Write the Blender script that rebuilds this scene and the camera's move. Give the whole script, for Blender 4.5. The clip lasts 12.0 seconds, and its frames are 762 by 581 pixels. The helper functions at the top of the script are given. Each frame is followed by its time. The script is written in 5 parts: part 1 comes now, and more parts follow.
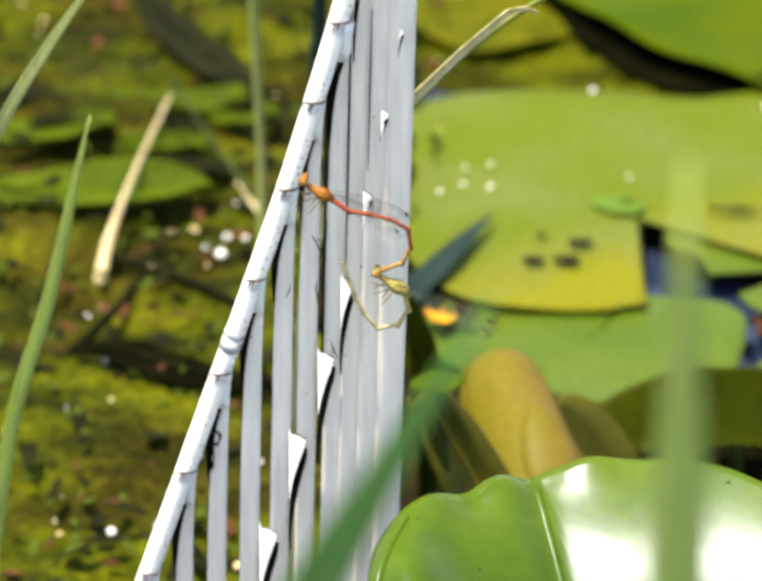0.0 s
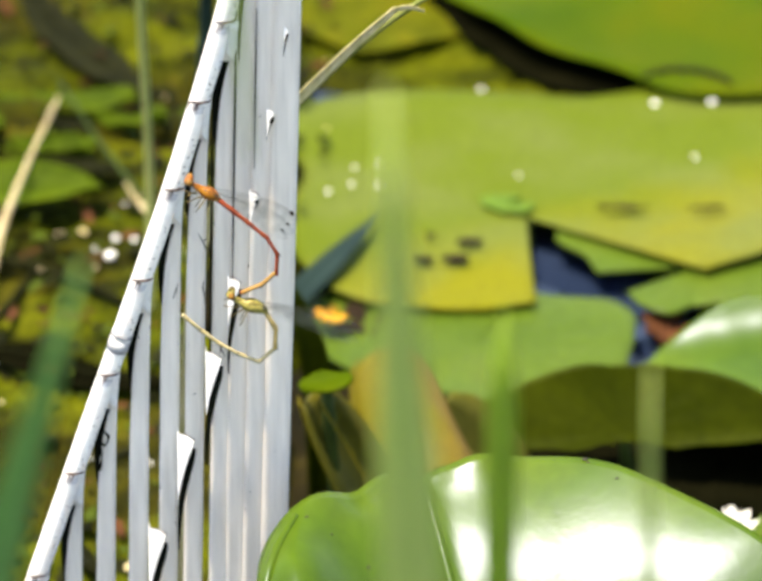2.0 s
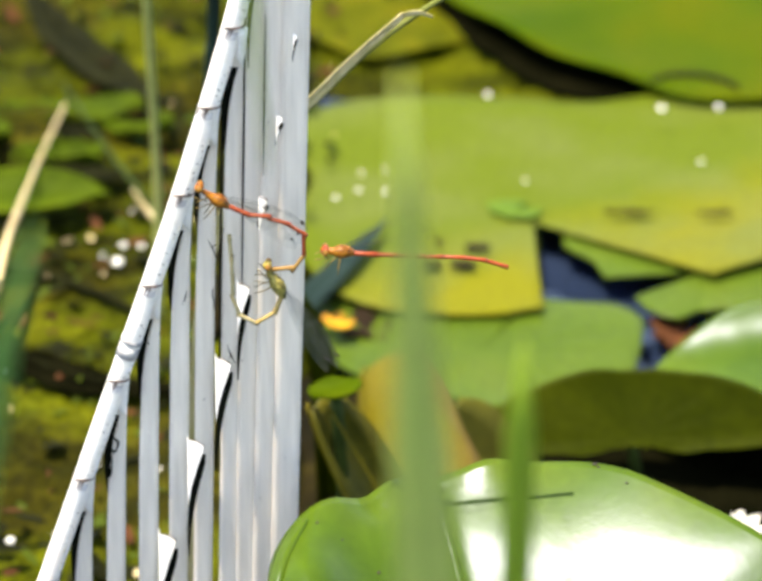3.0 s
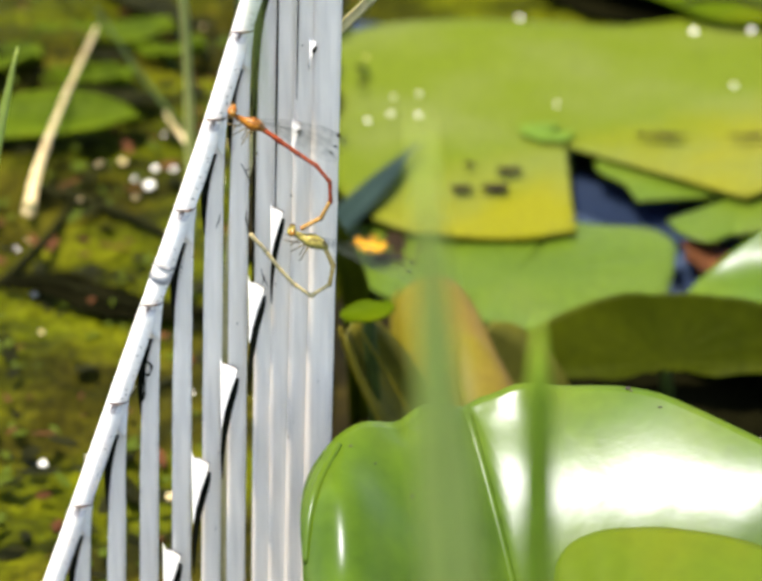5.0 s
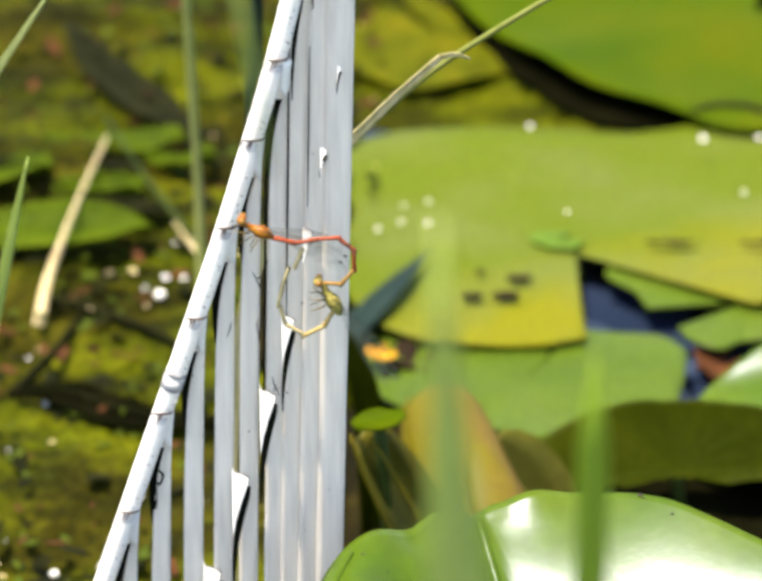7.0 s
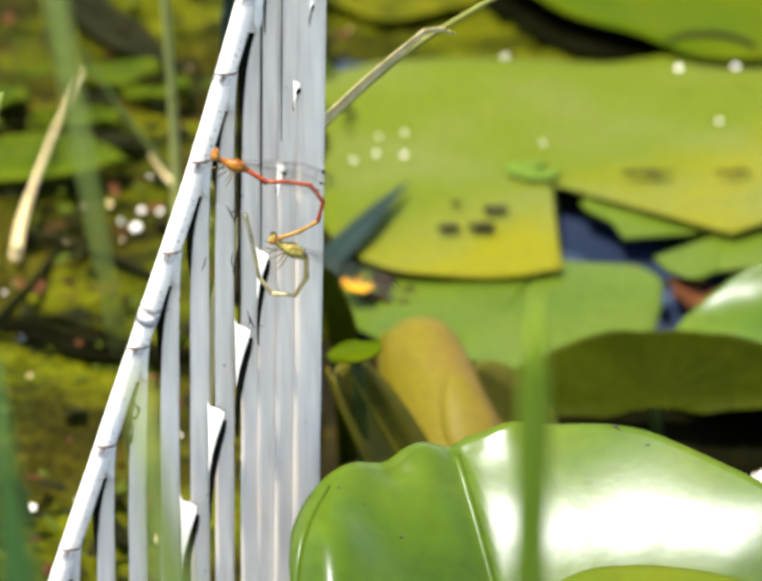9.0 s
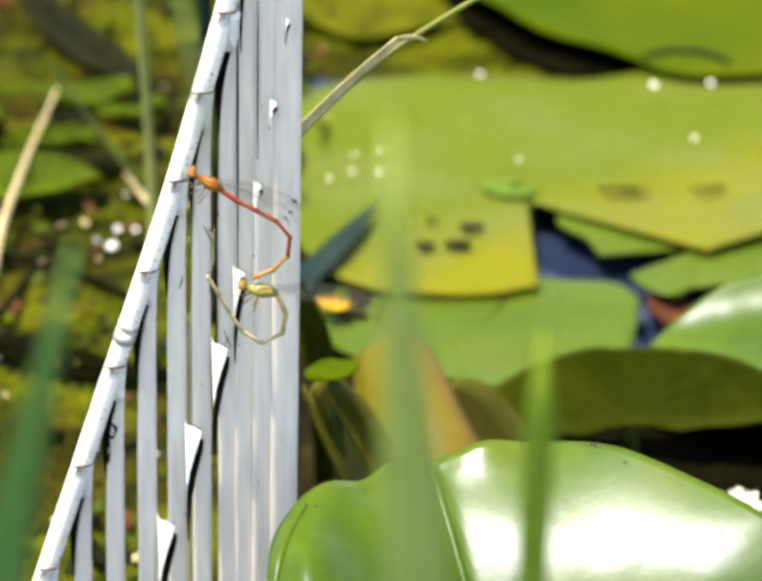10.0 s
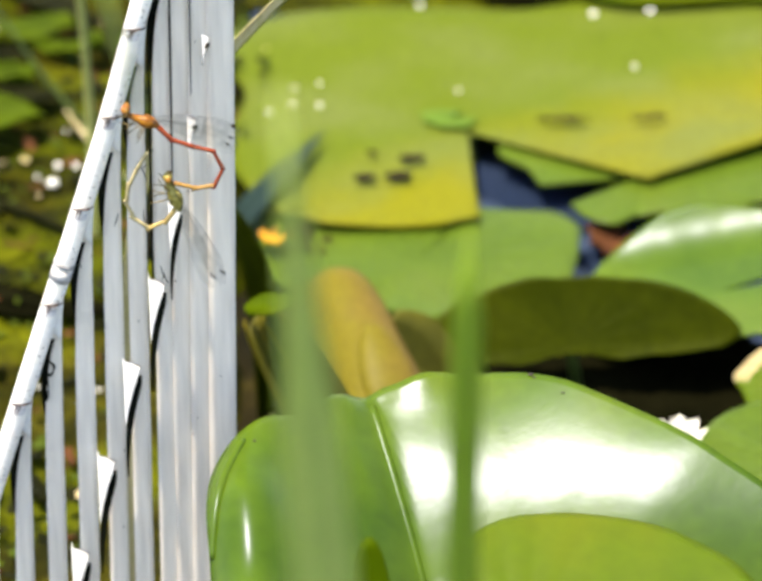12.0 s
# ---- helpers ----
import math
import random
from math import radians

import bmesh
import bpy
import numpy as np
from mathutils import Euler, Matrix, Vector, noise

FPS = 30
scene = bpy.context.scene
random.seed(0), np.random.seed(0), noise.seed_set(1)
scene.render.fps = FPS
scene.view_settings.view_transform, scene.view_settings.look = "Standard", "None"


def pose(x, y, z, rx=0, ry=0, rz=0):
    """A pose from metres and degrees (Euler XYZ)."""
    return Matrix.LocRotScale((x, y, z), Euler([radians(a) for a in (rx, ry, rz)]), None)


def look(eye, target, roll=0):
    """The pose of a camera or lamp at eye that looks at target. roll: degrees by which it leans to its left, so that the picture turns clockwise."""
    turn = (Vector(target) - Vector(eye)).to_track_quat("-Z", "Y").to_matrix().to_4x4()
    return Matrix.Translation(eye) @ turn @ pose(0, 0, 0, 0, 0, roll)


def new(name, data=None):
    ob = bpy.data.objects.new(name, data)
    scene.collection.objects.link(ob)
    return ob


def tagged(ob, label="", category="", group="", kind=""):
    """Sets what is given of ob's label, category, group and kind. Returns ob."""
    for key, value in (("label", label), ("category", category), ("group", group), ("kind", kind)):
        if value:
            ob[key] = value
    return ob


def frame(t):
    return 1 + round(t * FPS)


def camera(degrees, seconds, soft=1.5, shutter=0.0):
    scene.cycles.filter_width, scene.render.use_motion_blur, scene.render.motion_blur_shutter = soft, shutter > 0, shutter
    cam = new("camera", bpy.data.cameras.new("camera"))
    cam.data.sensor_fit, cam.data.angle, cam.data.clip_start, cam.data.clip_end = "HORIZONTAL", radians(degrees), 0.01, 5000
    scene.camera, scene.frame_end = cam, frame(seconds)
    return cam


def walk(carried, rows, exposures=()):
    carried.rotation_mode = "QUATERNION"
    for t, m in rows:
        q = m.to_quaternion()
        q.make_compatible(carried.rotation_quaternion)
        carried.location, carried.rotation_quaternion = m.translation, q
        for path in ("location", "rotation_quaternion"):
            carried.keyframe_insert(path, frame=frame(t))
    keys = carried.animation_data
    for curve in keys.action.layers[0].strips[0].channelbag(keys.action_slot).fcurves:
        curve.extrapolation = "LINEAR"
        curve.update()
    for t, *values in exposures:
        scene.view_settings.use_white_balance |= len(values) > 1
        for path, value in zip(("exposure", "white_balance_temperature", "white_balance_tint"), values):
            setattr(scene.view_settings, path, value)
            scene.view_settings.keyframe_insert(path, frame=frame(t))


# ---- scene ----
from mathutils.bvhtree import BVHTree

cam = camera(10.0, 12.0, soft=3.6, shutter=0.0)
# a hand-held long lens, wide open: only the frond and the insects are sharp
cam.data.dof.use_dof = True
cam.data.dof.focus_distance = 0.895
cam.data.dof.aperture_fstop = 22.0
walk(cam, [
    (0, pose(-0.00016, 0.00061, 0.60106, 59.982, 0.573, 1.620)),
    (0.5, pose(0.00087, 0.00062, 0.60107, 59.870, 0.534, 1.461)),
    (1, pose(0.00155, 0.00018, 0.60031, 59.843, 0.475, 0.987)),
    (1.5, pose(0.00084, 0.00009, 0.60015, 59.893, 0.494, 0.786)),
    (2, pose(0.00179, -0.00005, 0.59991, 60.039, 0.255, 0.233)),
    (2.5, pose(-0.00000, -0.00000, 0.60000, 60.000, 0.000, -0.000)),
    (2.7, pose(-0.00001, -0.00006, 0.59990, 60.150, 0.190, 0.066)),
    (4.3, pose(0.00280, -0.00069, 0.59881, 59.462, 0.700, 0.276)),
    (4.5, pose(0.00147, -0.00032, 0.59945, 59.277, 0.553, 0.281)),
    (5, pose(-0.00087, -0.00005, 0.59992, 59.112, 0.578, 0.502)),
    (5.5, pose(-0.00134, -0.00012, 0.59979, 59.493, 0.505, 0.451)),
    (6, pose(-0.00097, 0.00023, 0.60040, 59.832, 0.670, 0.431)),
    (6.5, pose(-0.00084, -0.00009, 0.59985, 60.487, 0.594, 0.566)),
    (6.7, pose(-0.00157, -0.00033, 0.59943, 60.606, 0.765, 0.559)),
    (8.3, pose(-0.00047, 0.00121, 0.60210, 59.974, 0.927, 0.349)),
    (8.5, pose(-0.00078, 0.00062, 0.60107, 60.002, 0.959, 0.185)),
    (9, pose(0.00002, 0.00025, 0.60043, 59.602, 1.031, 0.090)),
    (9.5, pose(-0.00013, 0.00027, 0.60047, 59.808, 0.856, -0.061)),
    (10, pose(-0.00063, 0.00055, 0.60095, 59.799, 1.018, -0.304)),
    (10.5, pose(0.00163, 0.00063, 0.60109, 59.625, 1.131, -0.413)),
    (11, pose(0.00229, 0.00061, 0.60106, 59.677, 1.193, -0.740)),
    (11.5, pose(0.00326, 0.00057, 0.60099, 59.185, 1.230, -0.958)),
    (12, pose(0.00425, 0.00095, 0.60164, 58.847, 1.458, -1.183)),
], exposures=((0, 1.68, 8000, 10), (12, 1.68, 8000, 10)))

# ---- light ----
world = bpy.data.worlds.new("sky")
scene.world = world
world.use_nodes = True
wn = world.node_tree.nodes
sky = wn.new("ShaderNodeTexSky")
sky.sky_type = "NISHITA"
sky.sun_disc = False
sky.sun_elevation = radians(75)
sky.sun_rotation = radians(-104)
wn["Background"].inputs["Strength"].default_value = 0.15
world.node_tree.links.new(sky.outputs[0], wn["Background"].inputs["Color"])
sun = new("sun", bpy.data.lights.new("sun", "SUN"))
sun.data.energy = 3.5
sun.data.angle = radians(0.6)
sun.data.color = (1.0, 0.95, 0.86)
sun.matrix_world = look((-0.24, -0.065, 0.97), (0, 0, 0))


# ---- materials ----
def shader(name):
    m = bpy.data.materials.new(name)
    m.use_nodes = True
    return m, m.node_tree.nodes, m.node_tree.links, m.node_tree.nodes["Principled BSDF"]


def noisy(nodes, links, scale, detail=4.0, stretch=(1, 1, 1)):
    co = nodes.new("ShaderNodeTexCoord")
    mp = nodes.new("ShaderNodeMapping")
    mp.inputs["Scale"].default_value = stretch
    tx = nodes.new("ShaderNodeTexNoise")
    tx.inputs["Scale"].default_value = scale
    tx.inputs["Detail"].default_value = detail
    links.new(co.outputs["Object"], mp.inputs[0])
    links.new(mp.outputs[0], tx.inputs["Vector"])
    return tx


def ramp(nodes, links, source, stops):
    r = nodes.new("ShaderNodeValToRGB")
    el = r.color_ramp.elements
    while len(el) < len(stops):
        el.new(0.5)
    for e, (p, c) in zip(el, stops):
        e.position, e.color = p, (*c, 1)
    links.new(source, r.inputs[0])
    return r


def organic(name, stops, scale=60.0, rough=0.5, fine=900.0, bump=0.2, shine=0.0, stretch=(1, 1, 1),
            speckle=0.0, gloss=0.25, glow=None, sheen_tint=(1.0, 1.0, 1.0)):
    """A plant surface: broad blotches, fine grain, relief; shine: the share of light that shines through it."""
    m, n, l, b = shader(name)
    broad = noisy(n, l, scale, 4.0, stretch)
    grain = noisy(n, l, fine, 3.0, stretch)
    col = ramp(n, l, broad.outputs[0], stops)
    dark = n.new("ShaderNodeMix")
    dark.data_type, dark.blend_type = "RGBA", "MULTIPLY"
    gr = ramp(n, l, grain.outputs[0], [(0.3, (0.72, 0.72, 0.72)), (0.65, (1.12, 1.12, 1.12))])
    dark.inputs[0].default_value = 0.6 + 0.4 * speckle
    l.new(col.outputs[0], dark.inputs[6])
    l.new(gr.outputs[0], dark.inputs[7])
    l.new(dark.outputs[2], b.inputs["Base Color"])
    b.inputs["Roughness"].default_value = rough
    # a colour cast put straight onto the highlights
    b.inputs["Specular Tint"].default_value = (*sheen_tint, 1)
    b.inputs["Specular IOR Level"].default_value = gloss
    bp = n.new("ShaderNodeBump")
    bp.inputs["Strength"].default_value = bump
    bp.inputs["Distance"].default_value = 0.0006
    l.new(grain.outputs[0], bp.inputs["Height"])
    l.new(bp.outputs[0], b.inputs["Normal"])
    if shine:
        tr = n.new("ShaderNodeBsdfTranslucent")
        mx = n.new("ShaderNodeMixShader")
        mx.inputs[0].default_value = shine
        if glow:
            tr.inputs[0].default_value = (*glow, 1)
        else:
            l.new(dark.outputs[2], tr.inputs[0])
        l.new(b.outputs[0], mx.inputs[1])
        l.new(tr.outputs[0], mx.inputs[2])
        l.new(mx.outputs[0], n["Material Output"].inputs[0])
    return m


def two_tone(name, near, far, axis, lo, hi, rough=0.4, bump=0.15, shine=0.15, scale=45.0, gloss=0.18, skew=0.0, pale_glare=None):
    """A leaf that turns from one colour to another along an axis of its own (slanted by skew), with an uneven border;
    pale patches of sky glare can be painted over it.
    """
    m, n, l, b = shader(name)
    co = n.new("ShaderNodeTexCoord")
    sp = n.new("ShaderNodeSeparateXYZ")
    l.new(co.outputs["Object"], sp.inputs[0])
    ns = noisy(n, l, scale, 5.0)
    ad = n.new("ShaderNodeMath")
    ad.operation = "MULTIPLY_ADD"
    l.new(ns.outputs[0], ad.inputs[0])
    ad.inputs[1].default_value = (hi - lo) * 0.9
    slant = n.new("ShaderNodeMath")
    slant.operation = "MULTIPLY_ADD"
    l.new(sp.outputs[1 - axis], slant.inputs[0])
    slant.inputs[1].default_value = -skew
    l.new(sp.outputs[axis], slant.inputs[2])
    l.new(slant.outputs[0], ad.inputs[2])
    mr = n.new("ShaderNodeMapRange")
    mr.inputs[1].default_value = lo + (hi - lo) * 0.45
    mr.inputs[2].default_value = hi + (hi - lo) * 0.45
    l.new(ad.outputs[0], mr.inputs[0])
    col = ramp(n, l, mr.outputs[0], [(0.0, near), (0.5, [0.5 * (p + q) for p, q in zip(near, far)]), (1.0, far)])
    shade = col.outputs[0]
    if pale_glare:
        # sky glare, painted in as uneven pale patches
        patch = ramp(n, l, noisy(n, l, 22.0, 6.0, (1.0, 1.5, 1.0)).outputs[0], [(0.42, (0, 0, 0)), (0.68, (0.75, 0.75, 0.75))])
        sheen_tint = n.new("ShaderNodeMix")
        sheen_tint.data_type = "RGBA"
        l.new(patch.outputs[0], sheen_tint.inputs[0])
        l.new(shade, sheen_tint.inputs[6])
        sheen_tint.inputs[7].default_value = (*pale_glare, 1)
        shade = sheen_tint.outputs[2]
    grain = noisy(n, l, 500.0, 4.0)
    gr = ramp(n, l, grain.outputs[0], [(0.3, (0.8, 0.8, 0.78)), (0.7, (1.1, 1.1, 1.1))])
    mu = n.new("ShaderNodeMix")
    mu.data_type, mu.blend_type = "RGBA", "MULTIPLY"
    mu.inputs[0].default_value = 0.8
    l.new(shade, mu.inputs[6])
    l.new(gr.outputs[0], mu.inputs[7])
    l.new(mu.outputs[2], b.inputs["Base Color"])
    b.inputs["Roughness"].default_value = rough
    b.inputs["Specular IOR Level"].default_value = gloss
    bp = n.new("ShaderNodeBump")
    bp.inputs["Strength"].default_value = bump
    bp.inputs["Distance"].default_value = 0.0008
    l.new(ns.outputs[0], bp.inputs["Height"])
    l.new(bp.outputs[0], b.inputs["Normal"])
    tr = n.new("ShaderNodeBsdfTranslucent")
    mx = n.new("ShaderNodeMixShader")
    mx.inputs[0].default_value = shine
    l.new(mu.outputs[2], tr.inputs[0])
    l.new(b.outputs[0], mx.inputs[1])
    l.new(tr.outputs[0], mx.inputs[2])
    l.new(mx.outputs[0], n["Material Output"].inputs[0])
    return m


def water_material():
    m, n, l, b = shader("pond_water")
    ns = noisy(n, l, 30.0, 4.0)
    c = ramp(n, l, ns.outputs[0], [(0.35, (0.009, 0.016, 0.036)), (0.7, (0.014, 0.024, 0.052))])
    l.new(c.outputs[0], b.inputs["Base Color"])
    b.inputs["Roughness"].default_value = 0.04
    bp = n.new("ShaderNodeBump")
    bp.inputs["Strength"].default_value = 0.15
    bp.inputs["Distance"].default_value = 0.001
    rip = noisy(n, l, 90.0, 2.0)
    l.new(rip.outputs[0], bp.inputs["Height"])
    l.new(bp.outputs[0], b.inputs["Normal"])
    return m


WATER = water_material()


def algae_material():
    """Brown and black patches and green ones, in bands that follow the water's surface."""
    m, n, l, b = shader("algae")
    where = noisy(n, l, 11.0, 3.0, (1.0, 1.9, 1.0))
    mid = noisy(n, l, 34.0, 5.0, (1.0, 2.4, 1.0))
    fine = noisy(n, l, 380.0, 4.0)
    brown = ramp(n, l, mid.outputs[0], [(0.36, (0.007, 0.008, 0.001)), (0.52, (0.019, 0.018, 0.001)), (0.68, (0.042, 0.040, 0.003))])
    green = ramp(n, l, mid.outputs[0], [(0.36, (0.012, 0.014, 0.001)), (0.52, (0.033, 0.041, 0.001)), (0.72, (0.066, 0.074, 0.003))])
    pick = ramp(n, l, where.outputs[0], [(0.43, (0, 0, 0)), (0.56, (1, 1, 1))])
    mx = n.new("ShaderNodeMix")
    mx.data_type = "RGBA"
    l.new(pick.outputs[0], mx.inputs[0])
    l.new(brown.outputs[0], mx.inputs[6])
    l.new(green.outputs[0], mx.inputs[7])
    sp = ramp(n, l, fine.outputs[0], [(0.34, (0.6, 0.6, 0.6)), (0.62, (1.3, 1.3, 1.2)), (0.78, (2.1, 2.0, 1.7))])
    mu = n.new("ShaderNodeMix")
    mu.data_type, mu.blend_type = "RGBA", "MULTIPLY"
    mu.inputs[0].default_value = 1.0
    l.new(mx.outputs[2], mu.inputs[6])
    l.new(sp.outputs[0], mu.inputs[7])
    l.new(mu.outputs[2], b.inputs["Base Color"])
    b.inputs["Roughness"].default_value = 0.7
    b.inputs["Specular IOR Level"].default_value = 0.03
    bp = n.new("ShaderNodeBump")
    bp.inputs["Strength"].default_value = 0.9
    bp.inputs["Distance"].default_value = 0.0008
    l.new(fine.outputs[0], bp.inputs["Height"])
    l.new(bp.outputs[0], b.inputs["Normal"])
    return m


ALGAE = algae_material()
DARK_SHEET = organic("dark_sheet", [(0.35, (0.003, 0.003, 0.001)), (0.6, (0.010, 0.008, 0.002)), (0.75, (0.03, 0.024, 0.004))], scale=40, rough=0.8, fine=420, bump=0.8, gloss=0.05)
PAD_GREEN = organic("pad_green", [(0.3, (0.0450, 0.0830, 0.0060)), (0.55, (0.0590, 0.1000, 0.0085)), (0.75, (0.0720, 0.1080, 0.0115))], scale=30, rough=0.42, fine=350, bump=0.25, shine=0.12, gloss=0.12)
LEAF_LOW = organic("low_leaf_green", [(0.3, (0.020, 0.038, 0.002)), (0.55, (0.045, 0.072, 0.003)), (0.75, (0.068, 0.088, 0.004))], scale=40, rough=0.6, fine=350, bump=0.3, gloss=0.03)
PAD_PALE = two_tone("pad_pale_and_yellow", (0.140, 0.142, 0.006), (0.079, 0.112, 0.007), 1, -0.028, 0.006, rough=0.55, gloss=0.06, skew=0.5, pale_glare=(0.104, 0.130, 0.034))
PAD_BRIGHT = organic("pad_bright", [(0.3, (0.0396, 0.0791, 0.0014)), (0.5, (0.0568, 0.0929, 0.0017)), (0.75, (0.0860, 0.1032, 0.0026))], scale=22, rough=0.45, fine=300, bump=0.12, speckle=-0.8, shine=0.12, gloss=0.12)
PAD_FAR = organic("pad_yellow_green", [(0.3, (0.026, 0.058, 0.0004)), (0.5, (0.042, 0.070, 0.0005)), (0.75, (0.066, 0.078, 0.0006))], scale=22, rough=0.6, fine=300, bump=0.12, speckle=-0.8, shine=0.12, gloss=0.03)
# highlights tinted blue here, so that their yellow edges turn white
PAD_GLOSSY = organic("pad_glossy", [(0.3, (0.031, 0.070, 0.0038)), (0.52, (0.052, 0.100, 0.0058)), (0.75, (0.080, 0.124, 0.0098))], scale=26, rough=0.26, fine=300, bump=0.05, speckle=-0.5, shine=0.14, gloss=0.19, sheen_tint=(0.64, 0.72, 1.0))
DRY_RIM = organic("dried_leaf_rim", [(0.3, (0.30, 0.22, 0.10)), (0.7, (0.52, 0.44, 0.26))], scale=150, rough=0.7, gloss=0.08)
# olive kept dark: the shade on these leaves is in the colour
LEAF_SHADE = organic("shaded_leaf_underside", [(0.3, (0.024, 0.036, 0.001)), (0.7, (0.050, 0.066, 0.002))], scale=30, rough=0.5, fine=400, bump=0.3, shine=0.5, gloss=0.04)
FURLED = two_tone("furled_leaf_yellow", (0.185, 0.158, 0.011), (0.215, 0.130, 0.042), 0, -0.002, 0.014, rough=0.5, shine=0.45, scale=70, skew=-0.25)
FURLED_OLIVE = organic("furled_leaf_olive", [(0.3, (0.070, 0.072, 0.010)), (0.7, (0.115, 0.110, 0.016))], scale=40, rough=0.5, fine=400, bump=0.3, shine=0.2, gloss=0.1)
FURLED_GREEN = organic("furled_leaf_green", [(0.3, (0.072, 0.072, 0.006)), (0.7, (0.135, 0.125, 0.012))], scale=40, rough=0.45, fine=400, bump=0.3, shine=0.2)
ROT = organic("decayed_leaf", [(0.3, (0.008, 0.006, 0.004)), (0.7, (0.026, 0.017, 0.010))], scale=150, rough=0.8, gloss=0.04)
SUNK = organic("sunken_stem", [(0.3, (0.004, 0.005, 0.001)), (0.7, (0.012, 0.013, 0.003))], scale=150, rough=0.8, gloss=0.05)
SCRAP = organic("fresh_scrap", [(0.3, (0.050, 0.100, 0.010)), (0.7, (0.072, 0.128, 0.012))], scale=200, rough=0.6, gloss=0.1)
WEED = organic("algae_weed", [(0.3, (0.022, 0.038, 0.002)), (0.7, (0.050, 0.072, 0.004))], scale=90, rough=0.7, gloss=0.08)
# near black: stands in for shade beneath and between the leaves
NEAR_BLACK = organic("near_black", [(0.3, (0.0015, 0.0018, 0.0008)), (0.7, (0.005, 0.005, 0.002))], scale=60, rough=0.9, gloss=0.0)
MOSSY = organic("mossy_leaf", [(0.3, (0.030, 0.036, 0.001)), (0.5, (0.058, 0.066, 0.002)), (0.72, (0.090, 0.078, 0.003))], scale=70, rough=0.8, fine=350, bump=0.4, gloss=0.04, speckle=0.6)
RUST = organic("red_brown_leaf", [(0.3, (0.028, 0.010, 0.006)), (0.7, (0.090, 0.036, 0.014))], scale=150, rough=0.8, gloss=0.05)
ORANGE_ROT = organic("orange_decay", [(0.3, (0.42, 0.17, 0.01)), (0.6, (0.58, 0.30, 0.012))], scale=120, rough=0.6)
SLAT = organic("bleached_leaflet", [(0.3, (0.90, 0.848, 0.785)), (0.7, (0.95, 0.905, 0.845))], scale=25, rough=0.55, fine=700, bump=0.25, shine=0.45, speckle=-0.6, stretch=(1, 1, 0.08))
RACHIS = organic("bleached_midrib", [(0.3, (0.83, 0.81, 0.775)), (0.7, (0.89, 0.875, 0.84))], speckle=-0.8, scale=120, rough=0.5, fine=900, bump=0.3)
for socket, value in (("Subsurface Weight", 0.8), ("Subsurface Scale", 0.003)):
    RACHIS.node_tree.nodes["Principled BSDF"].inputs[socket].default_value = value
RACHIS.node_tree.nodes["Principled BSDF"].inputs["Subsurface Radius"].default_value = (1.0, 0.95, 0.9)
NODE = organic("node_scar", [(0.3, (0.045, 0.032, 0.030)), (0.7, (0.17, 0.125, 0.115))], scale=300, rough=0.7)
SCAR_GREY = organic("scar_grey", [(0.3, (0.42, 0.41, 0.42)), (0.6, (0.62, 0.61, 0.62)), (0.75, (0.80, 0.79, 0.79))], scale=700, rough=0.7)
BAND = organic("grey_band", [(0.3, (0.30, 0.30, 0.31)), (0.7, (0.55, 0.55, 0.55))], scale=400, rough=0.7)
STRAW = organic("dry_straw", [(0.3, (0.55, 0.42, 0.20)), (0.7, (0.72, 0.62, 0.38))], scale=90, rough=0.6, fine=800, bump=0.4, stretch=(4, 4, 0.6), shine=0.15)
STEM_PALE = organic("pale_green_stem", [(0.3, (0.17, 0.20, 0.06)), (0.7, (0.26, 0.28, 0.10))], scale=60, rough=0.55, fine=600, stretch=(4, 4, 0.5), gloss=0.1)
STRAW_GREEN = organic("greenish_straw", [(0.3, (0.36, 0.33, 0.13)), (0.7, (0.60, 0.52, 0.30))], scale=90, rough=0.6, fine=800, bump=0.4, stretch=(4, 4, 0.6), shine=0.15)
STEM_OLIVE = organic("olive_stem", [(0.3, (0.11, 0.13, 0.03)), (0.7, (0.18, 0.20, 0.06))], scale=60, rough=0.6, fine=600, stretch=(4, 4, 0.5), gloss=0.06)
STEM_DARK = organic("dark_green_stem", [(0.3, (0.018, 0.032, 0.007)), (0.7, (0.040, 0.062, 0.013))], scale=80, rough=0.55, fine=600, gloss=0.08)
GRASS = organic("grass", [(0.3, (0.43, 0.53, 0.17)), (0.7, (0.51, 0.60, 0.22))], scale=40, rough=0.5, fine=500, bump=0.3, shine=0.6, stretch=(5, 5, 0.4))
GRASS_PALE = organic("grass_pale", [(0.3, (0.36, 0.42, 0.17)), (0.7, (0.46, 0.52, 0.24))], scale=40, rough=0.5, fine=500, bump=0.3, shine=0.5, stretch=(5, 5, 0.4))
GRASS_YELLOW = organic("grass_yellow_green", [(0.3, (0.26, 0.40, 0.05)), (0.7, (0.34, 0.47, 0.07))], scale=40, rough=0.5, fine=500, bump=0.3, shine=0.6, stretch=(5, 5, 0.4))
GRASS_DARK = organic("grass_dark", [(0.3, (0.12, 0.28, 0.075)), (0.7, (0.18, 0.36, 0.11))], scale=40, rough=0.5, fine=500, bump=0.3, shine=0.5, stretch=(5, 5, 0.4))
DARK_LEAF = organic("dark_leaf", [(0.3, (0.007, 0.016, 0.014)), (0.7, (0.014, 0.028, 0.023))], scale=60, rough=0.4, fine=600, gloss=0.06)
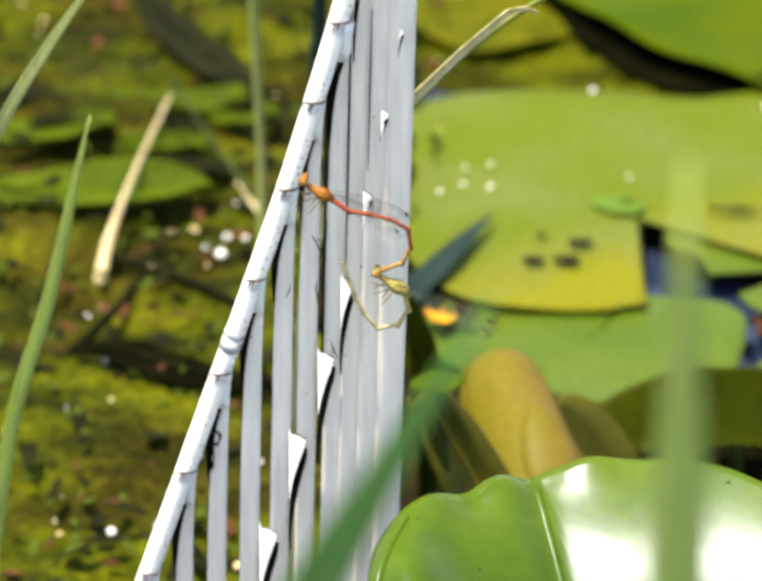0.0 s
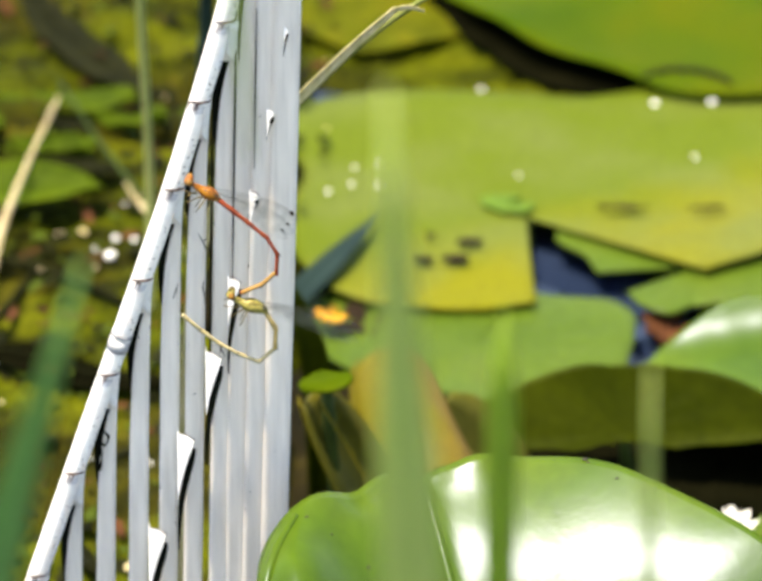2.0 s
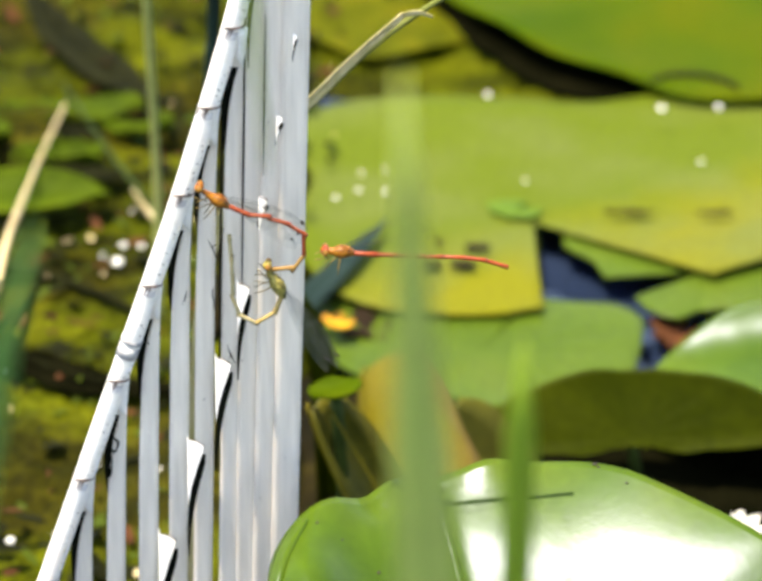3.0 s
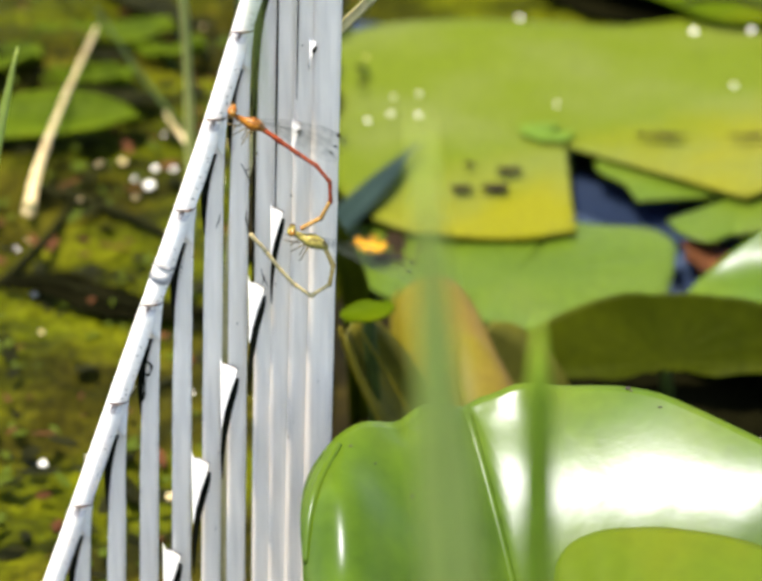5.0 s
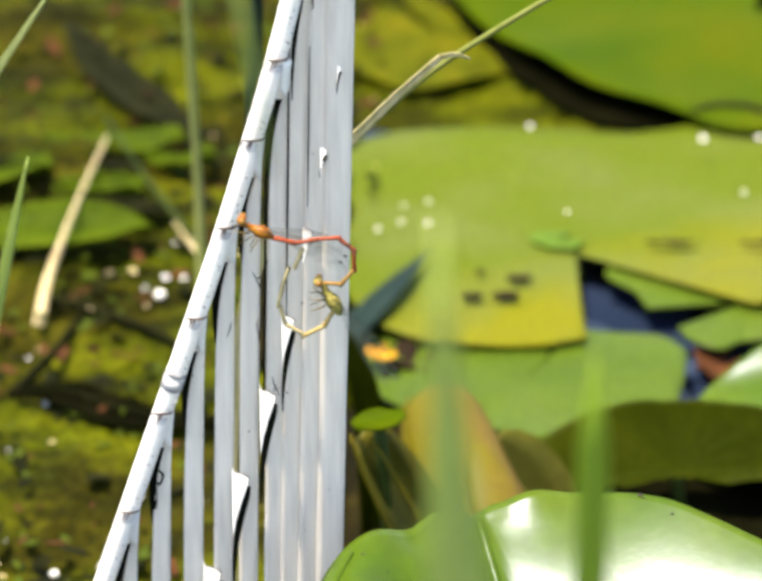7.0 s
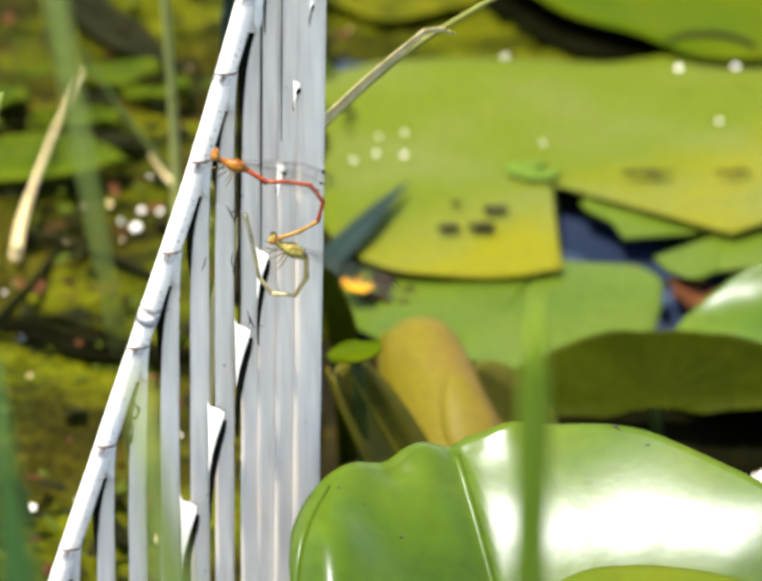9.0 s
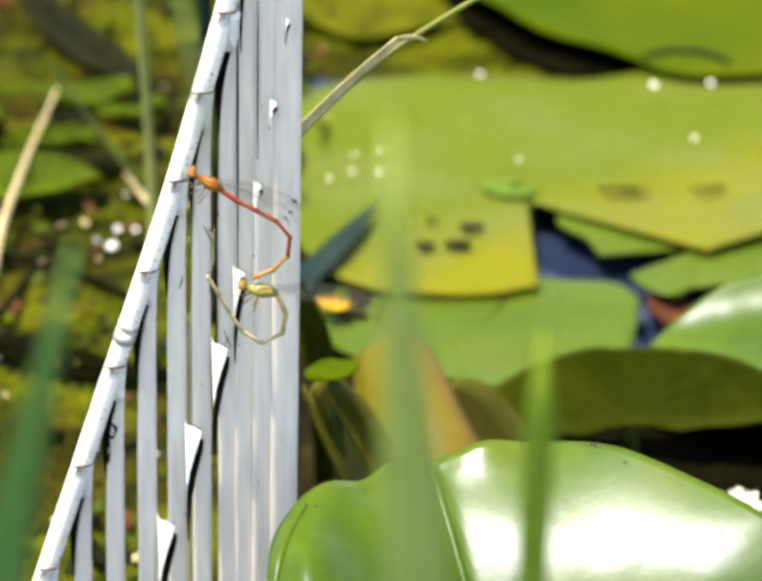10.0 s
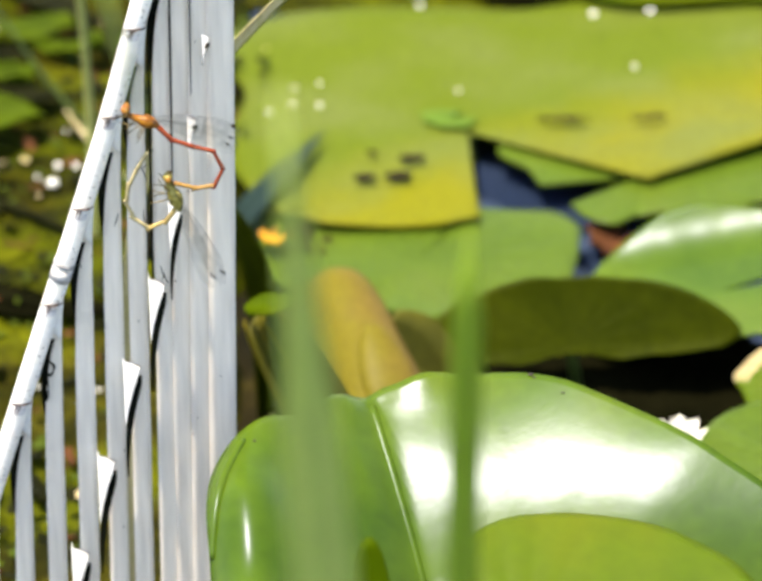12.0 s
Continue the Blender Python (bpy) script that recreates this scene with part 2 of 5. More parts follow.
# this white base colour carries the sun glints on bubbles and drops
GLINT_WHITE = organic("glint_white", [(0.3, (0.85, 0.85, 0.8)), (0.7, (0.9, 0.9, 0.88))], scale=200, rough=0.12, bump=0.0)
PETAL = organic("white_petal", [(0.3, (0.78, 0.76, 0.68)), (0.7, (0.86, 0.85, 0.80))], scale=200, rough=0.5, shine=0.3)
MALE_RED = organic("insect_red", [(0.3, (0.20, 0.026, 0.008)), (0.7, (0.31, 0.056, 0.016))], scale=500, rough=0.35, fine=3000, bump=0.2)
MALE_ORANGE = organic("insect_orange", [(0.32, (0.09, 0.028, 0.004)), (0.5, (0.26, 0.088, 0.008)), (0.72, (0.40, 0.17, 0.014))], scale=900, rough=0.35, fine=3000, bump=0.2)
MALE_AMBER = organic("insect_red_amber", [(0.3, (0.24, 0.125, 0.025)), (0.7, (0.36, 0.21, 0.06))], scale=600, rough=0.35, fine=3000, bump=0.2)
FEMALE_OCHRE = organic("insect_ochre", [(0.3, (0.30, 0.25, 0.12)), (0.7, (0.42, 0.36, 0.20))], scale=600, rough=0.35, fine=3000, bump=0.2)
FEMALE_GREEN = organic("insect_olive", [(0.36, (0.05, 0.04, 0.012)), (0.5, (0.24, 0.20, 0.045)), (0.68, (0.38, 0.33, 0.09))], scale=1000, rough=0.35, fine=3000, bump=0.2)
FEMALE_AMBER = organic("insect_amber", [(0.3, (0.30, 0.215, 0.07)), (0.7, (0.42, 0.31, 0.12))], scale=600, rough=0.35, fine=3000, bump=0.2)
EYE = organic("insect_eye", [(0.3, (0.10, 0.05, 0.01)), (0.7, (0.28, 0.13, 0.02))], scale=900, rough=0.15, bump=0.0)
LEG = organic("insect_leg", [(0.3, (0.13, 0.09, 0.03)), (0.7, (0.24, 0.17, 0.05))], scale=900, rough=0.4)
# near black for the shade inside slits, and for one leaflet's decay
SLIT = organic("slit_shade_and_decay", [(0.3, (0.004, 0.005, 0.004)), (0.7, (0.008, 0.009, 0.006))], scale=300, rough=0.9, gloss=0.0)
DARK = organic("dark_joint", [(0.3, (0.015, 0.012, 0.01)), (0.7, (0.04, 0.03, 0.02))], scale=900, rough=0.5)


def wing_material():
    m, n, l, b = shader("wing_membrane")
    b.inputs["Base Color"].default_value = (0.16, 0.18, 0.15, 1)
    b.inputs["Roughness"].default_value = 0.2
    clear = n.new("ShaderNodeBsdfTransparent")
    mx = n.new("ShaderNodeMixShader")
    vn = noisy(n, l, 700.0, 2.0)
    r = ramp(n, l, vn.outputs[0], [(0.35, (0.02, 0.02, 0.02)), (0.7, (0.07, 0.07, 0.07))])
    l.new(r.outputs[0], mx.inputs[0])
    l.new(clear.outputs[0], mx.inputs[1])
    l.new(b.outputs[0], mx.inputs[2])
    l.new(mx.outputs[0], n["Material Output"].inputs[0])
    return m


WING = wing_material()


# ---- building helpers ----
def link_mesh(name, bm, material, smooth=True):
    me = bpy.data.meshes.new(name)
    bm.to_mesh(me)
    bm.free()
    me.materials.append(material)
    if smooth:
        me.polygons.foreach_set("use_smooth", [True] * len(me.polygons))
    return new(name, me)


def part(name, bm, material, parent, label="", smooth=True):
    ob = link_mesh(name, bm, material, smooth)
    ob.parent = parent
    if label:
        tagged(ob, label)
    return ob


def thing(name, label, category, at=(0, 0, 0), group="", kind="", turn=(0, 0, 0)):
    e = new(name)
    e.empty_display_size = 0.01
    e.matrix_basis = pose(*at, *turn)
    return tagged(e, label, category, group, kind)


def smoothed(pts, n):
    """n points on a Catmull-Rom curve through pts."""
    pts = [Vector(p) for p in pts]
    ext = [2 * pts[0] - pts[1]] + pts + [2 * pts[-1] - pts[-2]]
    out = []
    for i in range(n):
        u = i / (n - 1) * (len(pts) - 1)
        k = min(int(u), len(pts) - 2)
        f = u - k
        a, b, c, d = ext[k:k + 4]
        out.append(0.5 * (2 * b + (c - a) * f + (2 * a - 5 * b + 4 * c - d) * f * f + (3 * b - a - 3 * c + d) * f ** 3))
    return out


def tube(pts, radii, sides=10, flat=1.0, ends=True, bm=None):
    """A tapered tube along pts; flat squeezes it along y."""
    bm = bm or bmesh.new()
    rings = []
    for i, p in enumerate(pts):
        d = (pts[min(i + 1, len(pts) - 1)] - pts[max(i - 1, 0)]).normalized()
        side = d.cross(Vector((0, 1, 0)))
        side = side.normalized() if side.length > 1e-4 else Vector((1, 0, 0))
        up = side.cross(d).normalized()
        r = radii[i] if hasattr(radii, "__len__") else radii
        rings.append([bm.verts.new(p + side * r * math.cos(a) + up * r * flat * math.sin(a))
                      for a in (2 * math.pi * k / sides for k in range(sides))])
    for a, b in zip(rings, rings[1:]):
        for k in range(sides):
            bm.faces.new((a[k], a[(k + 1) % sides], b[(k + 1) % sides], b[k]))
    if ends:
        bm.faces.new(rings[0][::-1])
        bm.faces.new(rings[-1])
    return bm


def ribbon(pts, widths, thick=0.0004, fold=0.15, facing=(0, -1, 0)):
    """A grass blade or strap along pts: folded along its middle, with thickness."""
    bm = bmesh.new()
    rows = []
    f = Vector(facing).normalized()
    for i, p in enumerate(pts):
        d = (pts[min(i + 1, len(pts) - 1)] - pts[max(i - 1, 0)]).normalized()
        s = d.cross(f).normalized()
        n = s.cross(d).normalized()
        w = max(widths[i] if hasattr(widths, "__len__") else widths, 1e-5)
        prof = [(-0.5, 0.0), (-0.25, -fold * 0.6), (0.0, -fold), (0.25, -fold * 0.6), (0.5, 0.0)]
        front = [bm.verts.new(p + s * w * a + n * w * b) for a, b in prof]
        back = [bm.verts.new(p + s * w * a + n * (w * b - thick)) for a, b in reversed(prof)]
        rows.append(front + back)
    m = len(rows[0])
    for a, b in zip(rows, rows[1:]):
        for k in range(m):
            bm.faces.new((a[k], a[(k + 1) % m], b[(k + 1) % m], b[k]))
    bm.faces.new(rows[0][::-1])
    bm.faces.new(rows[-1])
    bmesh.ops.recalc_face_normals(bm, faces=bm.faces)
    return bm


def ball(r, at=(0, 0, 0), scale=(1, 1, 1), seg=12):
    bm = bmesh.new()
    bmesh.ops.create_uvsphere(bm, u_segments=seg, v_segments=max(6, seg * 2 // 3), radius=r)
    bmesh.ops.scale(bm, vec=scale, verts=bm.verts)
    bmesh.ops.translate(bm, vec=at, verts=bm.verts)
    return bm


# ---- the pond ----
def water():
    bm = bmesh.new()
    bmesh.ops.create_grid(bm, x_segments=40, y_segments=40, size=400)
    ob = link_mesh("water", bm, WATER)
    ob.location = (0, 300, 0)
    tagged(ob, "dark still pond water reflecting the sky", "water", kind="structure")


def algae_mat(name, x0, x1, y0, y1, seed, level, height, label, material):
    nx, ny = int((x1 - x0) / 0.0022), int((y1 - y0) / 0.0035)
    co, faces = [], []
    for j in range(ny + 1):
        for i in range(nx + 1):
            x, y = x0 + (x1 - x0) * i / nx, y0 + (y1 - y0) * j / ny
            h = noise.fractal(Vector((x * 14 + seed, y * 24, seed)), 1.0, 2.0, 4)
            g = noise.fractal(Vector((x * 160, y * 160, seed)), 1.0, 2.0, 3)
            e = min(1.0, min(i, nx - i) / 6, min(j, ny - j) / 6)
            co.append((x, y, (level + height * h + 0.0022 * g) * e - 0.012 * (1 - e)))
    for j in range(ny):
        for i in range(nx):
            k = j * (nx + 1) + i
            faces.append((k, k + 1, k + nx + 2, k + nx + 1))
    me = bpy.data.meshes.new(name)
    me.from_pydata(co, [], faces)
    me.materials.append(material)
    me.polygons.foreach_set("use_smooth", [True] * len(me.polygons))
    tagged(new(name, me), label, "algae", kind="stuff")


def pad_surface(r, notch, half, seed, wav, rim, thick=0.0008, rings=14, seg=96, ragged=0.03, ribs=0.00025, squash=1.0,
                reach=(), bend=(0.0, 0.0, 0.0), folds=(), bowl=0.0, crease=None, roll=None, lift=None, spread=16, flank=None, dents=()):
    """A lily pad: a disc slit from its rim to its middle, wavy, with radiating ribs and a turned-up rim. The slit points at notch degrees.
    reach: (degrees, share of r) where the outline is not round; bend: slope, and curvature of the far and the near side;
    crease: a valley from the far rim to the middle: x, skew, and how steeply its two sides rise; roll: where the left rim rolls down, and how tightly; lift: the same for a far rim that turns up;
    flank: where the left side straightens, over what width, and by how much."""
    bm = bmesh.new()
    a0, span = radians(notch + half), radians(360 - 2 * half)

    def outline(deg):
        if not reach:
            return 1.0
        total = part_of = 0.0
        for d, v in reach:
            gap = (deg - d + 180) % 360 - 180
            w = math.exp(-(gap / spread) ** 2) + 1e-4 / (1 + abs(gap))
            total, part_of = total + w * v, part_of + w
        return total / part_of

    def point(i, k, low):
        u, a = i / rings, a0 + span * k / seg
        wobble = 1 + ragged * noise.noise(Vector((math.cos(a) * 1.6, math.sin(a) * 1.6, seed))) * 2
        wobble *= 1 - 0.10 * math.exp(-(min(k, seg - k) / 3.5) ** 2)
        q = Vector((math.cos(a) * u, math.sin(a) * u * squash, 0)) * r * wobble * outline(math.degrees(a))
        h = rim * u ** 4 + wav * u * u * noise.noise(Vector((math.cos(a) * 1.3, math.sin(a) * 1.3, seed + 7)))
        h += ribs * (1 - u * 0.5) * abs(math.sin(a * 11)) * min(1, u * 3) - low * thick
        h += sum(u ** 3 * d * math.exp(-(((math.degrees(a) - g + 180) % 360 - 180) / w) ** 2) for g, d, w in folds)
        h += bend[0] * q.y + (bend[1] if q.y > 0 else bend[2]) * q.y * q.y + bowl * q.x * q.x
        if flank:
            g = min(1.0, max(0.0, (flank[0] - q.x) / flank[1]))
            h += g * g * (3 - 2 * g) * (flank[2] * q.y * q.y - flank[3] * q.y)
        h += sum(d * math.exp(-((q.x - x) ** 2 + (q.y - y) ** 2) / (w * w)) for x, y, d, w in dents)
        if lift:
            h += lift[1] * max(0.0, q.y - lift[0]) ** 2
        if roll:
            h -= roll[1] * max(0.0, roll[0] - q.x) ** 2
        if crease:
            off = q.x - crease[0] - crease[1] * q.y
            soft = math.sqrt(off * off + 1.4e-6)
            h += 0.5 * (crease[3] * (soft + off) + crease[2] * (soft - off))
        return q + Vector((0, 0, h + 0.5 * wav * noise.noise(Vector((q.x * 28, q.y * 28, seed + 3))) * u))

    top = [[bm.verts.new(point(i, k, 0)) for k in range(seg + 1)] for i in range(1, rings + 1)]
    bot = [[bm.verts.new(point(i, k, 1)) for k in range(seg + 1)] for i in range(1, rings + 1)]
    ct, cb = bm.verts.new((0, 0, 0)), bm.verts.new((0, 0, -thick))
    for k in range(seg):
        bm.faces.new((ct, top[0][k], top[0][k + 1]))
        bm.faces.new((cb, bot[0][k + 1], bot[0][k]))
        for i in range(rings - 1):
            bm.faces.new((top[i][k], top[i + 1][k], top[i + 1][k + 1], top[i][k + 1]))
            bm.faces.new((bot[i][k], bot[i][k + 1], bot[i + 1][k + 1], bot[i + 1][k]))
        bm.faces.new((top[-1][k], bot[-1][k], bot[-1][k + 1], top[-1][k + 1]))
    for k in (0, seg):
        t = [ct] + [row[k] for row in top]
        b = [cb] + [row[k] for row in bot]
        for i in range(rings):
            bm.faces.new((t[i], t[i + 1], b[i + 1], b[i]))
    bmesh.ops.recalc_face_normals(bm, faces=bm.faces)
    return bm


def lily_pad(at, r, notch, half, seed, wav, rim, material, label, turn=(0, 0, 0), **more):
    p = thing("lily_pad", label, "lily pad", at, "floating lily pads", turn=turn)
    part("leaf_blade", pad_surface(r, notch, half, seed, wav, rim, **more), material, p)
    down = pose(*at, *turn).inverted() @ Vector((at[0], at[1] + 0.01, -0.03))
    part("stalk", tube(smoothed([(0, 0, -0.001), down * 0.5 + Vector((0.002, 0, 0)), down], 8), 0.0016), STEM_DARK, p)
    return p


def pond():
    water()
    algae_mat("algae_mat", -0.32, -0.018, 0.80, 1.38, 3.1, 0.0085, 0.008, "olive green and brown algae mat floating on the water", ALGAE)
    algae_mat("algae_mat", -0.04, 0.06, 1.125, 1.38, 9.4, 0.005, 0.008, "olive algae mat between the lily pads", ALGAE)
    # two dark sheets carry the shade by the leaves and behind the frond
    algae_mat("algae_mat", -0.045, 0.04, 0.79, 1.010, 15.2, 0.0045, 0.003, "dark brown algae sheet with the lily leaves' shade in its colour", DARK_SHEET)
    algae_mat("algae_mat", -0.064, -0.020, 0.985, 1.125, 33.0, 0.0175, 0.004, "dark brown sheet put in for the shade behind the frond", DARK_SHEET)
    # a black sheet takes the place of deep shade under the leaves
    algae_mat("leaf_litter", 0.018, 0.140, 0.79, 0.985, 19.0, 0.002, 0.003, "black sheet put in for the deep shade under the lily leaves", NEAR_BLACK)
    algae_mat("algae_mat", 0.000, 0.100, 1.095, 1.180, 23.0, 0.0052, 0.002, "olive algae between two lily pads", ALGAE)
    lily_pad((0.0352, 1.0640, 0.0105), 0.070, -60.8, 27.2, 2.0, 0.0025, 0.001, PAD_PALE, "pale green lily pad yellowing towards its open notch", ragged=0.02,
             reach=((-88, 0.765), (-103, 0.775), (-118, 0.83), (-137, 0.99), (-161, 0.965), (168, 0.935), (130, 1.32), (112, 1.07), (98, 1.02), (88, 0.97), (78, 0.97), (60, 1.28), (46, 1.73), (30, 1.83), (16, 1.68), (5, 1.45), (-20, 1.05), (-33.5, 0.875)))
    lily_pad((-0.0019, 1.2088, 0.0070), 0.036, 120, 6, 37.0, 0.003, 0.0, MOSSY, "mottled olive lily pad half sunk in algae", ragged=0.08)
    # a black pad shape stands in for the shade below the far pad's rim
    lily_pad((0.0890, 1.2045, 0.0080), 0.1100, 105, 4, 31.0, 0.002, 0.0, NEAR_BLACK, "black pad shape put in for the shade under the far pad", spread=6, reach=((-150, 0.95), (-130, 0.92), (-117, 0.90), (-110, 0.93), (-101, 0.91), (-92, 0.93), (-85, 0.96), (-79, 0.86), (-63, 0.83), (-44, 0.72), (0, 0.8), (60, 0.9), (120, 0.9), (180, 0.9)), ragged=0.03, squash=0.71, turn=(0, 0, -45.6))
    far = lily_pad((0.0950, 1.2120, 0.0122), 0.110, 105, 12, 5.0, 0.005, 0.002, PAD_FAR, "bright yellow-green lily pad with a raised wavy rim", spread=8, reach=((-140, 1.0), (-120, 0.99), (-108, 0.972), (-97, 0.95), (-87, 0.955), (-80, 0.89), (-73, 0.91), (-65, 0.96), (-58, 0.92), (-50, 0.885), (-42, 0.87), (-20, 0.95), (0, 1.0), (60, 1.0), (120, 1.0), (180, 1.0)), ragged=0.04, squash=0.71, turn=(0, 0, -45.6))
    lily_pad((0.0189, 0.9956, 0.0085), 0.040, 62, 1, 8.0, 0.003, 0.0, PAD_GREEN, "flat mid-green lily pad floating beneath its neighbours", ragged=0.015, spread=9,
             reach=((-170, 0.98), (-163, 0.90), (-154, 0.80), (-130, 0.66), (-113, 0.60), (-82, 0.76), (-69, 0.68), (-39, 0.70), (-10, 1.06), (6, 1.10), (19, 1.20), (30, 1.14), (45, 0.98), (96, 0.85), (134, 1.10), (144, 1.32), (155, 1.27), (163, 1.14), (175, 1.04)))
    lily_pad((0.0822, 1.0385, 0.0086), 0.032, 199, 15, 11.0, 0.002, 0.0, PAD_GREEN, "green lily pad lying low under a yellow one, its slit open", ragged=0.02, spread=12,
             reach=((180, 0.98), (144, 1.35), (90, 1.2), (40, 1.5), (0, 1.4), (-50, 1.0), (-86, 0.64), (-123, 0.84), (-145, 0.86)))
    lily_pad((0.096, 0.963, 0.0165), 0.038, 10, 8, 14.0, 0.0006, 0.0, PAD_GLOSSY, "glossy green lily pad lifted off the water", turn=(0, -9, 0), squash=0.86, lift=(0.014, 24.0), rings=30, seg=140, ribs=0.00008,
             reach=((90, 1.0), (45, 1.0), (0, 1.0), (135, 1.0), (180, 0.95), (-40, 1.05), (-90, 0.70), (-140, 0.75)))
    lily_pad((0.057, 0.9387, 0.0169), 0.046, -90, 6, 17.0, 0.002, 0.001, LEAF_SHADE, "dark olive lily leaf standing on edge, underside shown, shade put into its colour", turn=(48, 0, 3), ragged=0.006,
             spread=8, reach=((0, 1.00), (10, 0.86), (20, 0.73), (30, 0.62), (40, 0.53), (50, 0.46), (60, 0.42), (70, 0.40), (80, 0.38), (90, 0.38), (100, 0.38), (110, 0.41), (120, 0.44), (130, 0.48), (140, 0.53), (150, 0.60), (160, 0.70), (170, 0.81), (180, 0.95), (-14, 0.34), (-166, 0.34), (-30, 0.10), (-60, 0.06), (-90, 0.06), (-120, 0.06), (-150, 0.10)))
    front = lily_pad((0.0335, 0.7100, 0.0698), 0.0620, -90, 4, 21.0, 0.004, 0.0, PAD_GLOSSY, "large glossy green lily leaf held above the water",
                     ragged=0.008, ribs=0.00005, rings=42, seg=200, roll=(-0.0475, 90.0), bend=(1.04, -6.3, 7.0), bowl=-0.15, flank=(-0.025, 0.025, 4.5, 0.40), crease=(-0.0127, -0.27, 0.98, 0.17),
                     spread=8, dents=((-0.0145, 0.018, 0.0010, 0.0022), (-0.0175, 0.0640, 0.0024, 0.0066), (-0.0405, 0.0470, -0.0028, 0.0044), (-0.0325, 0.0535, 0.0017, 0.0042), (-0.0262, 0.0595, 0.0012, 0.0032)),
                     reach=((0, 1.08), (10, 1.08), (20, 1.04), (30, 0.95), (40, 0.895), (50, 0.88), (60, 0.885), (70, 0.91), (80, 0.96), (90, 0.995), (100, 1.02), (110, 1.045), (120, 1.055), (130, 1.035), (140, 1.055), (150, 1.14), (160, 1.07), (170, 1.0), (185, 0.96), (-90, 1.0)),
                     folds=((128, 0.0016, 5), (146, -0.0015, 7), (160, 0.0022, 8), (176, -0.0015, 7)))
    lily_pad((0.0337, 0.690, 0.1016), 0.034, -60, 5, 25.0, 0.0008, 0.0, PAD_BRIGHT, "smooth bright green lily leaf overlapping a larger one", bend=(0.35, -2.0, -2.0), ragged=0.0, spread=14, seg=140, rings=20,
             reach=((0, 1.55), (20, 1.42), (40, 1.25), (60, 1.12), (75, 1.04), (90, 1.0), (104, 0.98), (114, 0.84), (126, 0.48), (138, 0.38), (155, 0.36), (180, 0.34), (210, 0.4), (-90, 0.9), (-45, 1.2)))
    lily_pad((0.0046, 0.660, 0.1300), 0.0040, -90, 4, 41.0, 0.0004, 0.0, PAD_FAR, "small olive young lily leaf standing in front of a larger one", turn=(70, 0, 4), squash=4.4, seg=48, rings=8)
    lily_pad((0.1050, 0.862, 0.0305), 0.024, -40, 6, 45.0, 0.0015, 0.001, PAD_GREEN, "light green lily pad beside the white flower", ragged=0.05)
    rotten = lily_pad((0.1160, 0.9150, 0.0175), 0.0195, 20, 6, 49.0, 0.0012, 0.0, PAD_BRIGHT, "ragged green lily pad with a dried cream rim", ragged=0.14, seg=120)
    rim = [v.co for v in rotten.children[0].data.vertices if abs(v.co.to_2d().length) > 0.0158 and v.co.x < -0.009 and v.co.y > 0.004]
    for p in sorted(rim, key=lambda q: math.atan2(q.y, q.x))[::2]:
        crumb = part("dried_rim", ball(0.0006, seg=8, scale=(0.8, 1.5, 0.6)), DRY_RIM, rotten, "dried cream leaf rim")
        crumb.location = p
    lily_pad((-0.0172, 0.884, 0.0645), 0.0068, 200, 5, 28.0, 0.001, 0.001, PAD_FAR, "small bright green young lily leaf", turn=(8, -12, 0), seg=48, rings=8, squash=0.55)
    blade = front.children[0].data
    tree = BVHTree.FromPolygons([v.co for v in blade.vertices], [tuple(p.vertices) for p in blade.polygons])
    # a glossy ridge is added down the crease to catch a streak of sheen
    rib = [tree.ray_cast(Vector((-0.0127 - 0.27 * y, y, 0.2)), Vector((0, 0, -1)))[0] for y in (0.0565 - 0.004 * i for i in range(12))]
    rib = smoothed([p for p in rib if p], 24)
    part("leaf_rib", tube([p - Vector((0, 0, 0.0006)) for p in rib], [0.0011 - 0.0002 * i / 23 for i in range(24)], sides=16), PAD_GLOSSY, front, "glossy ridge added to catch the sheen along the crease")
    # the rim curls into a glossy roll on one side, and is nicked brown at its top
    roll = []
    for i in range(14):
        a, away = radians(146 + 24 * i / 13), 0.0620 * (1.055 - 0.06 * i / 13)
        hit = tree.ray_cast(Vector((away * math.cos(a), away * math.sin(a), 0.2)), Vector((0, 0, -1)))[0]
        if hit:
            roll.append(hit)
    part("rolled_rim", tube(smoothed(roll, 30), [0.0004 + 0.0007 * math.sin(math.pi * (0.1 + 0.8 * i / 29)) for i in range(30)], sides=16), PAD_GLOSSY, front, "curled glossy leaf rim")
    for x, y, r in ((0.0056, 0.0596, 0.0005), (0.0062, 0.0588, 0.0003), (-0.052, 0.036, 0.0003), (-0.0395, 0.030, 0.0004), (-0.047, 0.034, 0.00025), (0.012, 0.054, 0.0003)):
        hit = tree.ray_cast(Vector((x, y, 0.2)), Vector((0, 0, -1)))[0]
        if hit:
            part("speck", ball(r, tuple(hit), (1.4, 1, 0.5), 8), DARK, front, "tiny dark speck")
    return far


